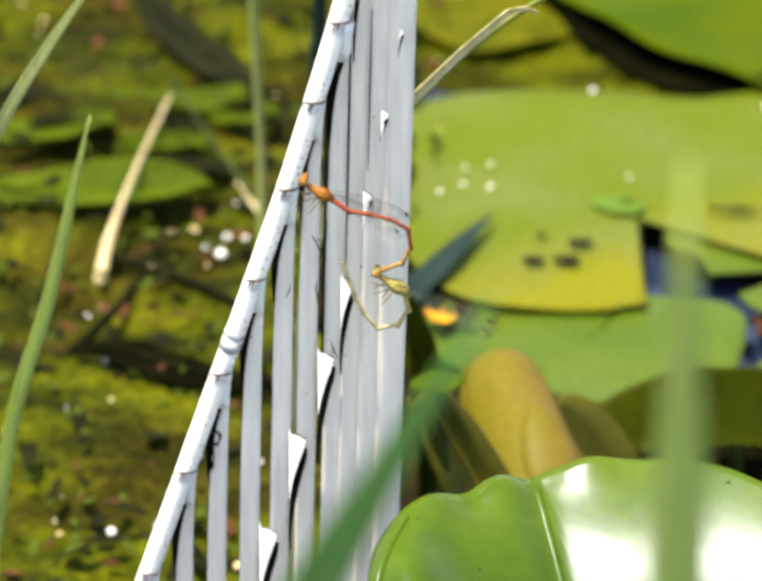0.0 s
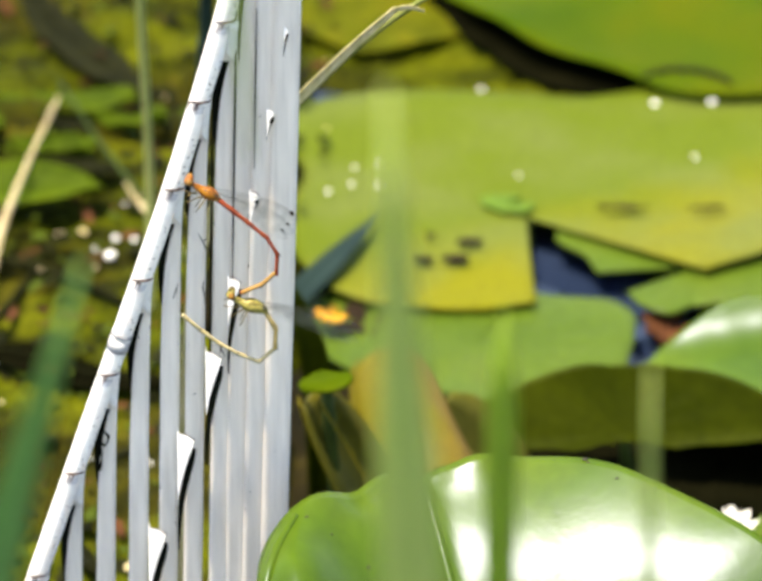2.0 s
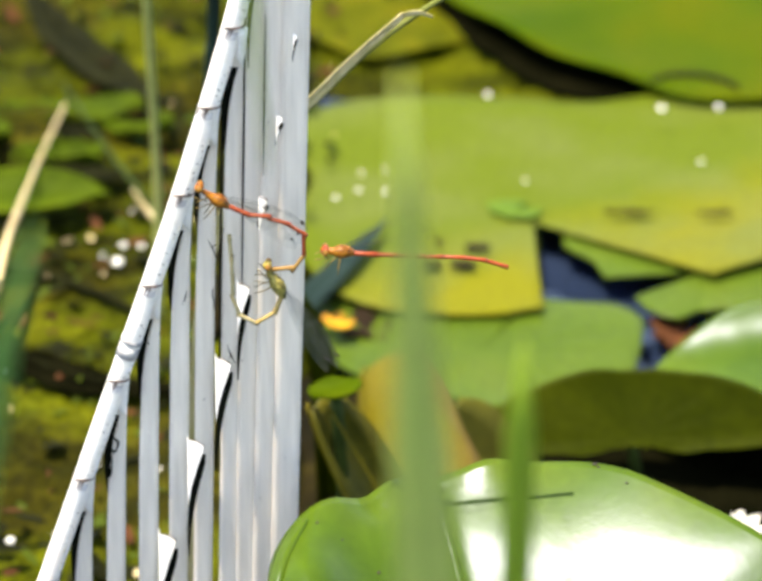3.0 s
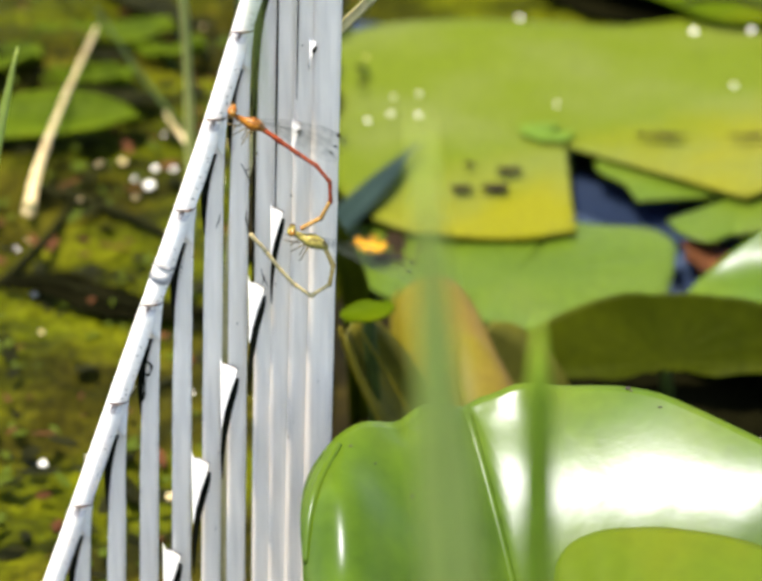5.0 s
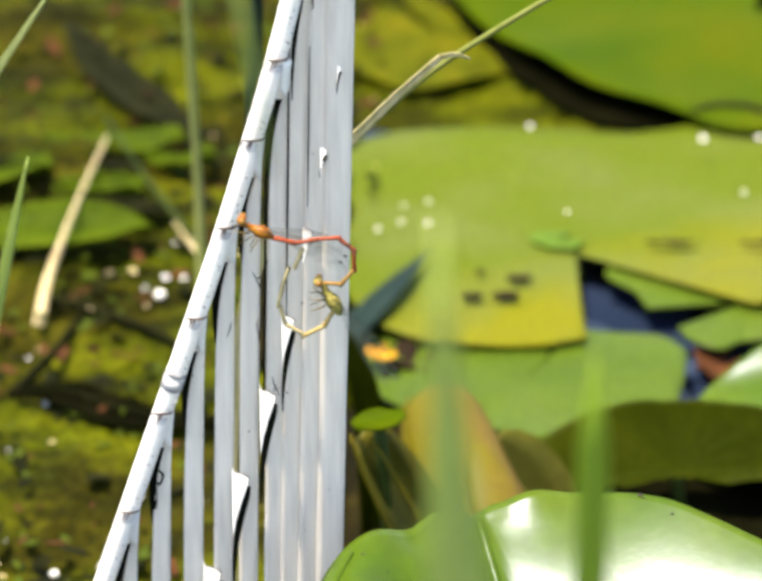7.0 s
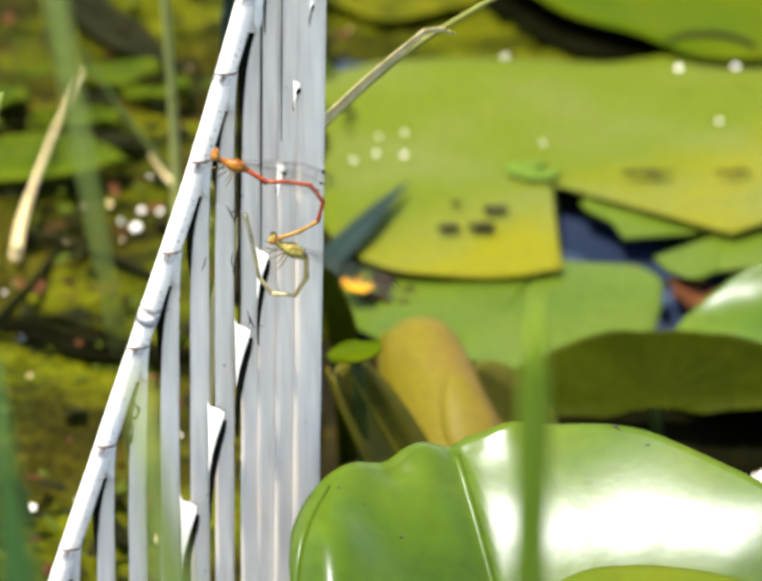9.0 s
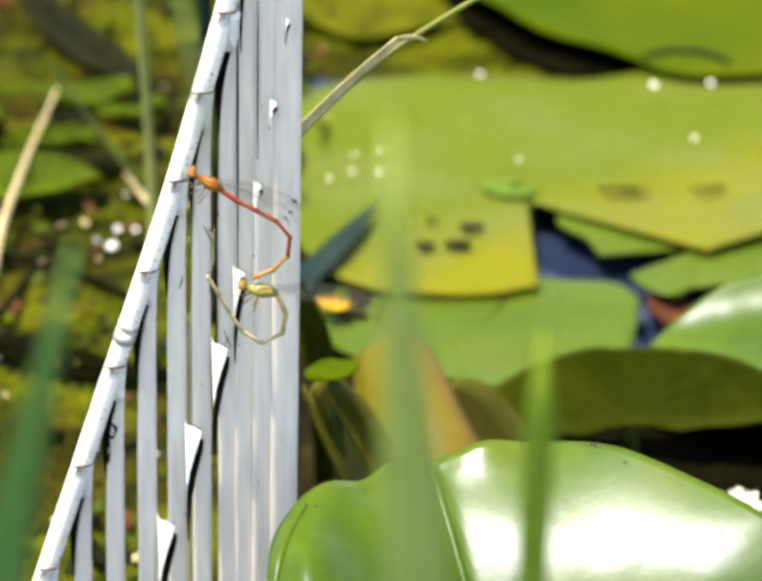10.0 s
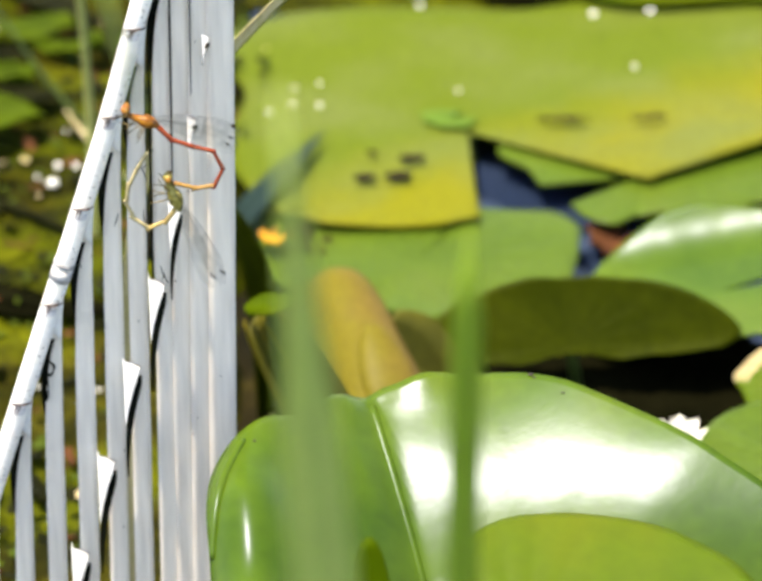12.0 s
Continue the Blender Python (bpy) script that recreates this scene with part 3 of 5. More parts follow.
def spots(far):
    """Holes that insects have eaten into the yellowing pad, and decayed scraps between the pads."""
    for x, y, a, b in ((0.0065, 1.0355, 0.0034, 0.0014), (0.0155, 1.0358, 0.0038, 0.0018), (0.0195, 1.0455, 0.0036, 0.0015), (0.0085, 1.0490, 0.0016, 0.0008)):
        bm = bmesh.new()
        bmesh.ops.create_circle(bm, cap_ends=True, segments=24, radius=1.0)
        for v in bm.verts:
            k = 1 + 0.25 * noise.noise(Vector((v.co.x * 1.5, v.co.y * 1.5, x * 900)))
            v.co = Vector((v.co.x * a * k, v.co.y * b * k, 0))
        up = bmesh.ops.extrude_face_region(bm, geom=bm.faces[:])
        bmesh.ops.translate(bm, vec=(0, 0, 0.0006), verts=[g for g in up["geom"] if isinstance(g, bmesh.types.BMVert)])
        ob = link_mesh("leaf_scar", bm, ROT)
        ob.location = (x, y, 0.0126)
        tagged(ob, "dark brown rotted spot in the yellowing lily pad", "leaf spot", "rotted spots")
    ob = link_mesh("floating_plant", pad_surface(0.0075, 30, 20, 4.4, 0.0004, 0.0, thick=0.0003, ragged=0.32, rings=6, seg=36, squash=0.75), SCRAP)
    ob.location = (0.0293, 1.068, 0.0121)
    tagged(ob, "small green scrap of leaf on the pad", "leaf")
    for x, y, z, wide, deep in ((0.0625, 1.064, 0.0135, 0.0070, 0.0012), (0.0860, 1.063, 0.0138, 0.0060, 0.0010)):
        ob = link_mesh("leaf_scar", pad_surface(wide, 200, 6, x * 700, 0.0006, 0.0, thick=0.0003, ragged=0.2, rings=5, seg=32, ribs=0.0, squash=deep / wide), ROT)
        ob.location = (x, y, z)
        tagged(ob, "narrow dark rotted streak on a lily pad", "leaf spot", "rotted spots")
    # a torn ring in the far pad, laid on its surface
    into, blade = far.matrix_basis.inverted(), far.children[0].data
    tree = BVHTree.FromPolygons([v.co for v in blade.vertices], [tuple(p.vertices) for p in blade.polygons])
    for pts, wide in ((((0.0716, 1.1408), (0.0783, 1.1464), (0.0870, 1.1470), (0.0939, 1.1433), (0.0976, 1.1377)), 0.0040),
                      (((0.0826, 1.1259), (0.0884, 1.1235), (0.0942, 1.1253), (0.0970, 1.1300)), 0.0036)):
        laid = []
        for x, y in pts:
            hit = tree.ray_cast(into @ Vector((x, y, 0.1)), Vector((0, 0, -1)))[0]
            if hit:
                laid.append(far.matrix_basis @ hit + Vector((0, 0, 0.0004)))
        if len(laid) > 2:
            sm = smoothed(laid, 14)
            ob = link_mesh("leaf_scar", ribbon(sm, [wide * (0.35 + 0.65 * math.sin(math.pi * i / 13)) for i in range(14)], 0.0003, 0.05, (0, 0, 1)), SUNK)
            tagged(ob, "dark curved tear in a bright green lily pad", "leaf spot", "rotted spots")
    for x, y, z, s, m, name, label in (
            (-0.018, 1.004, 0.0130, 0.0043, ORANGE_ROT, "decayed_leaf", "bright orange decayed scrap of lily leaf"),
            (-0.010, 1.009, 0.008, 0.0070, ROT, "decayed_leaf", "brown decayed scrap of lily leaf"),
            (0.073, 1.012, 0.004, 0.0070, RUST, "dead_leaf", "red-brown dead leaf scrap floating between pads"),
            (0.080, 1.004, 0.004, 0.0065, RUST, "dead_leaf", "red-brown dead leaf scrap floating between pads")):
        ob = link_mesh(name, pad_surface(s, 40, 25, x * 500, 0.003, 0.001, ragged=0.25, rings=6, seg=36), m)
        ob.location = (x, y, z)
        tagged(ob, label, "dead leaf")


def bubbles():
    """White bubbles and drops; the sun's glint on them is put into their white."""
    rnd = random.Random(4)
    spots_at = [(-0.0797, 1.043, 0.0016), (-0.0786, 1.0525, 0.0010), (-0.084, 1.0465, 0.0007), (-0.0735, 1.052, 0.0009), (-0.0923, 1.178, 0.0012), (-0.0875, 0.954, 0.0013),
                (-0.0985, 0.903, 0.0012), (-0.107, 0.985, 0.0009), (-0.063, 0.935, 0.0010),
                (0.0737, 1.1165, 0.0013), (0.0902, 1.117, 0.0012),
                (0.024, 1.136, 0.0010), (-0.0056, 1.090, 0.0007), (-0.0057, 1.077, 0.0009), (-0.0135, 1.078, 0.0008), (-0.020, 1.074, 0.0008), (-0.0128, 1.088, 0.0006),
                (0.0335, 1.083, 0.0006), (0.084, 1.094, 0.0008)]
    for x, y, r in spots_at:
        ob = link_mesh("bubble", ball(r * (0.8 if x > -0.05 else 1.0), scale=(1, 1, 0.7), seg=10), GLINT_WHITE)
        ob.location = (x, y, 0.0185 if x > 0.05 and y > 1.11 else 0.013 if x > -0.05 else 0.010)
        tagged(ob, "small white bubble, the sun's glint put into its colour", "bubble", "glinting bubbles")
    for _ in range(18):
        r = rnd.uniform(0.0003, 0.0006)
        ob = link_mesh("bubble", ball(r, scale=(1, 1, 0.7), seg=8), GLINT_WHITE)
        ob.location = (rnd.uniform(-0.12, -0.045), rnd.uniform(0.87, 1.1), 0.0095)
        tagged(ob, "tiny white bubble on the algae, its glint put into its colour", "bubble", "glinting bubbles")


def debris():
    """Countless small scraps of leaf and straw caught in the algae."""
    rnd = random.Random(23)
    for name, count, size, material, label in (
            ("leaf_debris", 200, 0.0014, RUST, "small red-brown leaf scraps caught in the algae"),
            ("duckweed", 420, 0.0013, WEED, "small green weed scraps floating on the algae"),
            ("leaf_debris", 300, 0.0022, SUNK, "black rotted scraps sunk in the algae"),
            ("straw_debris", 45, 0.0007, STRAW, "pale straw scraps caught in the algae")):
        bm = bmesh.new()
        for _ in range(count):
            y = rnd.uniform(0.84, 1.30)
            x = rnd.uniform(-0.17, -0.02 if y > 1.06 else -0.055)
            r, turn, long = size * rnd.uniform(0.4, 1.3), rnd.uniform(0, 6.28), rnd.uniform(1.0, 2.6)
            lean, z = Vector((rnd.uniform(-0.4, 0.4), rnd.uniform(-0.4, 0.4))), rnd.uniform(0.009, 0.015)
            ring = []
            for i in range(6):
                a, w = i * math.pi / 3, rnd.uniform(0.7, 1.2)
                u, v = r * long * w * math.cos(a), r * w * math.sin(a)
                dx, dy = u * math.cos(turn) - v * math.sin(turn), u * math.sin(turn) + v * math.cos(turn)
                ring.append(Vector((x + dx, y + dy, z + lean.x * dx + lean.y * dy)))
            top = [bm.verts.new(p) for p in ring]
            low = [bm.verts.new(p - Vector((0, 0, 0.0003))) for p in ring]
            bm.faces.new(top)
            bm.faces.new(low[::-1])
            for i in range(6):
                bm.faces.new((low[i], low[(i + 1) % 6], top[(i + 1) % 6], top[i]))
        tagged(link_mesh(name, bm, material, smooth=False), label, "debris", kind="stuff")


def furled_leaves():
    f = thing("furled_leaf", "yellow-orange rolled lily leaf leaning over the water", "lily leaf", (0.008, 0.900, 0.0))
    axis = smoothed([(0.006, -0.035, -0.004), (0.000, 0.0, 0.0185), (-0.0065, 0.023, 0.0265), (-0.0108, 0.039, 0.0320), (-0.0128, 0.047, 0.0350)], 24)
    rad = [0.0116 * (1 + 0.30 * (1 - i / 23)) * math.sqrt(max(0.015, 1 - (i / 23) ** 4.5)) for i in range(24)]
    part("rolled_blade", tube(axis, rad, sides=32, flat=0.8), FURLED, f)
    for turn in (-60, -25, 12, 48):
        rib = [p + Vector((r * math.sin(radians(turn)) * 0.99, -0.55 * r * math.cos(radians(turn)), 0.57 * r * math.cos(radians(turn)))) for p, r in zip(axis[2:22], rad[2:22])]
        part("leaf_rib", tube(rib, 0.00035, sides=6), FURLED, f)
    lobe = part("overlapping_lobe", ball(1.0, seg=24), FURLED, f, "yellow lobe rolled over the leaf")
    lobe.matrix_basis = pose(0.0015, 0.005, 0.0325, -62, 0, 16)
    for v in lobe.data.vertices:
        v.co = Vector((v.co.x * 0.0066 * (1 - 0.25 * v.co.z), v.co.y * 0.0026, v.co.z * 0.0140))
    g = thing("furled_leaf", "dark green folded lily leaf with a yellow edge", "lily leaf", (-0.006, 0.886, 0.0))
    pts = smoothed([(0.010, 0, -0.01), (0.003, 0, 0.024), (-0.005, 0, 0.043), (-0.0135, 0, 0.060)], 16)
    wide = [0.0165 * (1 - (i / 15) ** 5 * 0.5) for i in range(16)]
    part("folded_blade", ribbon(pts, wide, 0.0008, 0.3, (0.3, -0.8, 0.5)), FURLED_GREEN, g)
    part("leaf_edge", tube([p + Vector((-0.5 * w - 0.0002, -0.0004, 0)) for p, w in zip(pts, wide)], 0.00040, sides=6), FURLED, g, "thin yellow leaf edge")
    part("midrib", tube([p + Vector((0.1 * w, -0.32 * w, 0)) for p, w in zip(pts, wide)], 0.00035, sides=6), FURLED, g)
    h = thing("furled_leaf", "shaded green rolled leaf beside the yellow one", "lily leaf", (0.0195, 0.923, -0.0066))
    pts = smoothed([(0.008, 0, -0.01), (0.004, 0, 0.018), (-0.003, 0, 0.033), (-0.009, 0, 0.0395)], 14)
    wide = [0.025 * (1 - (i / 13) ** 3 * 0.5) for i in range(14)]
    part("folded_blade", ribbon(pts, wide, 0.0008, 0.2, (0.2, -0.6, 0.8)), FURLED_OLIVE, h)
    part("midrib", tube([p + Vector((0, -0.21 * w, 0)) for p, w in zip(pts[:9], wide)], 0.00035, sides=6), FURLED_OLIVE, h)


def lily_flower(at):
    f = thing("water_lily", "small white water lily flower half hidden by leaves", "flower", at, "water lily flowers")
    for ring, (count, tilt, size) in enumerate(((8, 35, 0.0072), (6, 65, 0.0056))):
        for k in range(count):
            pts = smoothed([(0, 0, 0), (size * 0.5, 0, size * 0.12), (size, 0, size * 0.35)], 7)
            bm = ribbon(pts, [0.0012, 0.0026, 0.0034, 0.0036, 0.0030, 0.0018, 0.0002], 0.0002, 0.2, (0, 0, 1))
            ob = part("petal", bm, PETAL, f)
            ob.matrix_basis = pose(0, 0, 0.001 * ring, 0, -tilt + 20, 360 / count * k + 20 * ring)
    part("stalk", tube(smoothed([(0, 0, 0.001), (0.002, 0.004, -0.02), (0.003, 0.01, -0.06)], 8), 0.0012), STEM_DARK, f)


# ---- the bleached frond ----
NODES = [(-15.6, 292.0), (-20.4, 272.0), (-25.0, 252.0), (-29.6, 232.0), (-34.5, 212.0), (-39.8, 194.2), (-45.7, 174.4), (-52.7, 153.4), (-60.4, 130.9),
         (-68.5, 107.0), (-77.2, 81.4), (-86.0, 56.0), (-95.0, 30.5)]
FY = 0.780


def midrib_x(z):
    """The midrib's middle line, in millimetres."""
    for (x1, z1), (x0, z0) in zip(NODES, NODES[1:]):
        if z >= z0:
            break
    return x0 + (x1 - x0) * (z - z0) / (z1 - z0)


def frond():
    f = thing("palm_frond", "bleached white palm frond with parallel leaflets hanging down", "palm frond", (0, FY - 0.0032, 0), turn=(-1.3, 0, 0))
    zs = [296 - 4 * i for i in range(76)]
    pts = [Vector((midrib_x(z) / 1000, 0, z / 1000)) for z in zs]
    pts = [(pts[max(i - 2, 0)] + pts[max(i - 1, 0)] + p + pts[min(i + 1, 75)] + pts[min(i + 2, 75)]) / 5 for i, p in enumerate(pts)]
    rad = [0.00206 + 0.00008 * min(1, i / 50) + 0.00006 * noise.noise(Vector((0, 0, z * 0.11))) for i, z in enumerate(zs)]
    part("midrib", tube(pts, rad, sides=20), RACHIS, f)
    rnd = random.Random(11)
    for k, (x, z) in enumerate(NODES):
        if k > 3:
            leaflet(f, k, x, z, rnd)
        elif k:
            upper_leaflet(f, k, x, z, rnd)
        node(f, x, z, rnd)
    # long dark ribbons put in for the shade between leaflets
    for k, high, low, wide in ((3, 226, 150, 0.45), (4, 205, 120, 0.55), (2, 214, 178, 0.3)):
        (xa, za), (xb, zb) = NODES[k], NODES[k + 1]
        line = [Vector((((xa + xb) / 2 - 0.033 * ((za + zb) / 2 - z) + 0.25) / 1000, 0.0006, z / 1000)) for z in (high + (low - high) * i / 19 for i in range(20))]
        part("crack", ribbon(line, [wide / 1000 * (0.3 + 0.7 * math.sin(math.pi * (0.05 + 0.9 * i / 19))) for i in range(20)], 0.0003, 0.05), SLIT, f, "dark ribbon for the shade in a slit between leaflets")
    # curled black decay on one leaflet
    curl = smoothed([(-61.2, 119.2, 0), (-62.4, 116.8, 0), (-61.0, 114.9, 0), (-61.9, 112.6, 0), (-62.9, 113.6, 0), (-62.6, 109.6, 0), (-63.2, 106.5, 0)], 26)
    part("decay", tube([Vector((p.x / 1000, 0.0006, p.y / 1000)) for p in curl], [0.0001 + 0.00022 * abs(math.sin(i * 0.6)) for i in range(26)], sides=6), SLIT, f, "curled black decay on a leaflet")
    # loose fibres frayed from the leaflets
    for pts in (((-40.8, 163.8), (-40.1, 162.2), (-39.4, 160.4), (-39.2, 158.8)),
                ((-39.9, 152.8), (-40.2, 151.0), (-39.9, 149.3), (-39.9, 147.4)),
                ((-45.4, 151.9), (-45.8, 150.4), (-46.4, 148.6)),
                ((-37.3, 139.0), (-37.0, 137.3), (-36.4, 135.9), (-35.9, 134.5)),
                ((-36.6, 137.3), (-37.1, 135.4)),
                ((-39.8, 162.1), (-39.1, 162.7))):
        n = 4 * len(pts)
        part("fibre", tube(smoothed([(x / 1000, -0.0004, z / 1000) for x, z in pts], n), [0.00006 + 0.00009 * math.sin(math.pi * i / (n - 1)) for i in range(n)], sides=5), DARK, f, "thin dark frayed fibre")
    # rows of fine dark dashes beside the cracks
    for k in range(3, len(NODES) - 1):
        (x, z), low = NODES[k], NODES[k + 1][1]
        for i in range(9):
            zz = z - 8 - (z - 8 - low) * (i + rnd.uniform(0, 0.9)) / 9
            off = rnd.uniform(0.6, 1.8)
            sp = part("speck", tube([Vector((-0.00018, 0, 0)), Vector((0.00022, 0, 0.00006))], rnd.uniform(0.00007, 0.00013), sides=5), DARK, f)
            sp.location = ((midrib_x(zz) + off) / 1000, -0.00211 * math.sqrt(1 - (off / 2.13) ** 2) - 0.00006, zz / 1000)
    for i in range(46):
        k = rnd.randrange(1, len(NODES))
        z = rnd.uniform(70, 220)
        x = NODES[k][0] - 0.033 * (NODES[k][1] - z) + rnd.choice((-1.6, 1.6, rnd.uniform(-1.5, 1.5)))
        if z < NODES[k][1] - 12:
            h = rnd.uniform(0.15, 0.7)
            sp = part("speck", tube([Vector((0, 0, 0)), Vector((rnd.uniform(-0.2, 0.2) / 1000, 0, h / 1000))], rnd.uniform(0.00007, 0.00016), sides=5), DARK, f)
            sp.location = (x / 1000, 0.0011, z / 1000)
    for high, low in ((140.6, 139.7), (139.0, 136.4)):
        part("band", tube([Vector((midrib_x(z) / 1000, 0, z / 1000)) for z in (high, low)], 0.00229, sides=20), BAND, f, "weathered grey band")


def node(f, x, z, rnd):
    """The scar round the midrib where a leaflet leaves it: a thin brown line, ticks below it and a greyed patch."""
    cx, r = midrib_x(z) / 1000, 0.00211
    arc = [Vector((cx + (r + 0.0001) * math.cos(a), -(r + 0.0001) * math.sin(a), z / 1000 + 0.0003 * math.sin(a) + rnd.uniform(-0.00006, 0.00006))) for a in (math.pi * (0.06 + 0.74 * i / 12) for i in range(13))]
    part("node_scar", tube(arc, [0.00018 + 0.00010 * math.sin(i * 0.26) for i in range(13)], sides=6), NODE, f, "thin brown leaf scar")
    for turn in (0.52, 0.60, 0.84):
        a, drop = math.pi * (turn + rnd.uniform(-0.02, 0.02)), rnd.uniform(0.0016, 0.0026)
        tick = [Vector((cx - 0.0007 * i / 3 + (r + 0.00006) * math.cos(a), -(r + 0.00006) * math.sin(a), z / 1000 - drop * i / 3)) for i in range(4)]
        part("node_scar", tube(tick, [0.00020, 0.00016, 0.00012, 0.00006], sides=6), NODE, f, "thin brown leaf scar")
    bm = bmesh.new()
    rows = [[bm.verts.new((midrib_x(zz) / 1000 + (r + 0.00010) * math.cos(a), -(r + 0.00010) * math.sin(a), zz / 1000)) for a in (math.pi * (0.30 + 0.55 * i / 8) for i in range(9))] for zz in (z - 0.6, z - 1.4, z - 2.3)]
    for p, q in zip(rows, rows[1:]):
        for i in range(8):
            bm.faces.new((p[i], p[i + 1], q[i + 1], q[i]))
    bmesh.ops.recalc_face_normals(bm, faces=bm.faces)
    part("grey_patch", bm, SCAR_GREY, f, "greyed patch under a leaf scar")


def leaflet(f, k, x, z, rnd):
    """A leaflet whose white sheath hugs the midrib below its node, splits from it in a dark crack and hangs straight down."""
    lean, out = 0.034 + (0.003 if k > 6 else 0.0) + rnd.uniform(-0.001, 0.001), 3.2 if k == 4 else 2.4
    split, full = 9.2 + rnd.uniform(-0.4, 0.4), 4.05 + rnd.uniform(-0.1, 0.1)

    def right(d):
        return x + out - 0.8 * (1 - math.exp(-d / 7)) - lean * d

    depths = [0.4, 3, 6, split - 0.2, split + 0.15, split + 0.8, split + 2, split + 4, split + 7, split + 10, split + 15] + [split + 20 + 12 * i for i in range(int((z - split - 16) / 12) + 1)]
    line, wid = [], []
    for d in depths:
        w = full * (1 - 0.70 * math.exp(-(d - split) / 9)) if d > split else 3.2
        if split < d < split + 0.5:
            w *= 0.75
        w *= 1 + 0.02 * noise.noise(Vector((k, d * 0.16, 0)))
        xr = right(d) + 0.10 * noise.noise(Vector((k * 3.1, d * 0.12, 2)))
        line.append(Vector(((xr - w / 2) / 1000, 0.0016 + 0.00035 * (k % 2), (z - d) / 1000)))
        wid.append(w / 1000)
    part("leaflet", ribbon(line, wid, 0.0004, 0.012, (0.28, -1, 0)), SLAT, f)
    # the sheath, white and rounded like the midrib
    axis, radii = [], []
    for i in range(9):
        d = 0.3 + (split + 0.2) * i / 8
        r = 1.95 * (1 - (i / 8) ** 1.8) + 0.25
        axis.append(Vector(((right(d) - r) / 1000, 0.0004 + 0.0012 * i / 8, (z - d) / 1000)))
        radii.append(r / 1000)
    part("leaf_sheath", tube(axis, radii, sides=16), RACHIS, f, "white rounded leaflet sheath")
    # the shade inside the crack, drawn as a dark ribbon
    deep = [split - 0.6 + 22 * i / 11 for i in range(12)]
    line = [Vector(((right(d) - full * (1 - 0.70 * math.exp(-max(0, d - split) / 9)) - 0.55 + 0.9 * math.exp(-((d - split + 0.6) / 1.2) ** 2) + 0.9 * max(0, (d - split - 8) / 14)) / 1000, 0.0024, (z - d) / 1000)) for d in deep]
    part("crack", ribbon(line, [0.0002 + 0.0021 * math.sin(math.pi * min(1.0, 0.14 + i / 12.8)) ** 0.7 for i in range(12)], 0.0003, 0.05), SLIT, f, "dark ribbon for the shade in the crack between leaflet and midrib")


def upper_leaflet(f, k, x, z, rnd):
    """A leaflet from higher up, which hangs close beside the next."""
    lean = 0.033 + rnd.uniform(-0.002, 0.002)
    top, low, w, n = z + 2.0, -4.0, (0.0050, 0.0058, 0.0046, 0.0042)[k], 26
    line, wid = [], []
    for i in range(n):
        u = i / (n - 1)
        zz = top + (low - top) * u
        bend = 0.5 * math.sin(u * 3 + k) + 1.3 * math.exp(-((top - zz) / 8) ** 2)
        line.append(Vector(((x + bend - lean * (z - zz)) / 1000, 0.0016 + 0.00035 * (k % 2) + 0.00004 * math.sin(9 * u + k), zz / 1000)))
        wid.append(w * min(1.0, 0.35 + (top - zz) / 12) * (1 + 0.03 * noise.noise(Vector((k, zz * 0.05, 0)))))
    part("leaflet", ribbon(line, wid, 0.0004, 0.008, (0.3, -1, 0)), SLAT, f)
    crack(f, x + 0.5, z - 5.5, 24, 1.3, -2.6, 0.0001)


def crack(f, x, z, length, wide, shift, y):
    """A dark, narrow, bowed ribbon for the shade in a slit between two leaflets: pointed below, blunt above."""
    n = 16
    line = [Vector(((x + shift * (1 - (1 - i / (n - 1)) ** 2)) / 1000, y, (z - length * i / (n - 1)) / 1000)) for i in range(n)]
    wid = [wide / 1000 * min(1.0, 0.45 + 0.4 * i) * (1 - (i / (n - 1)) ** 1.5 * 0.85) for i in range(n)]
    part("crack", ribbon(line, wid, 0.0003, 0.05), SLIT, f, "dark ribbon for the shade in a slit between leaflets")


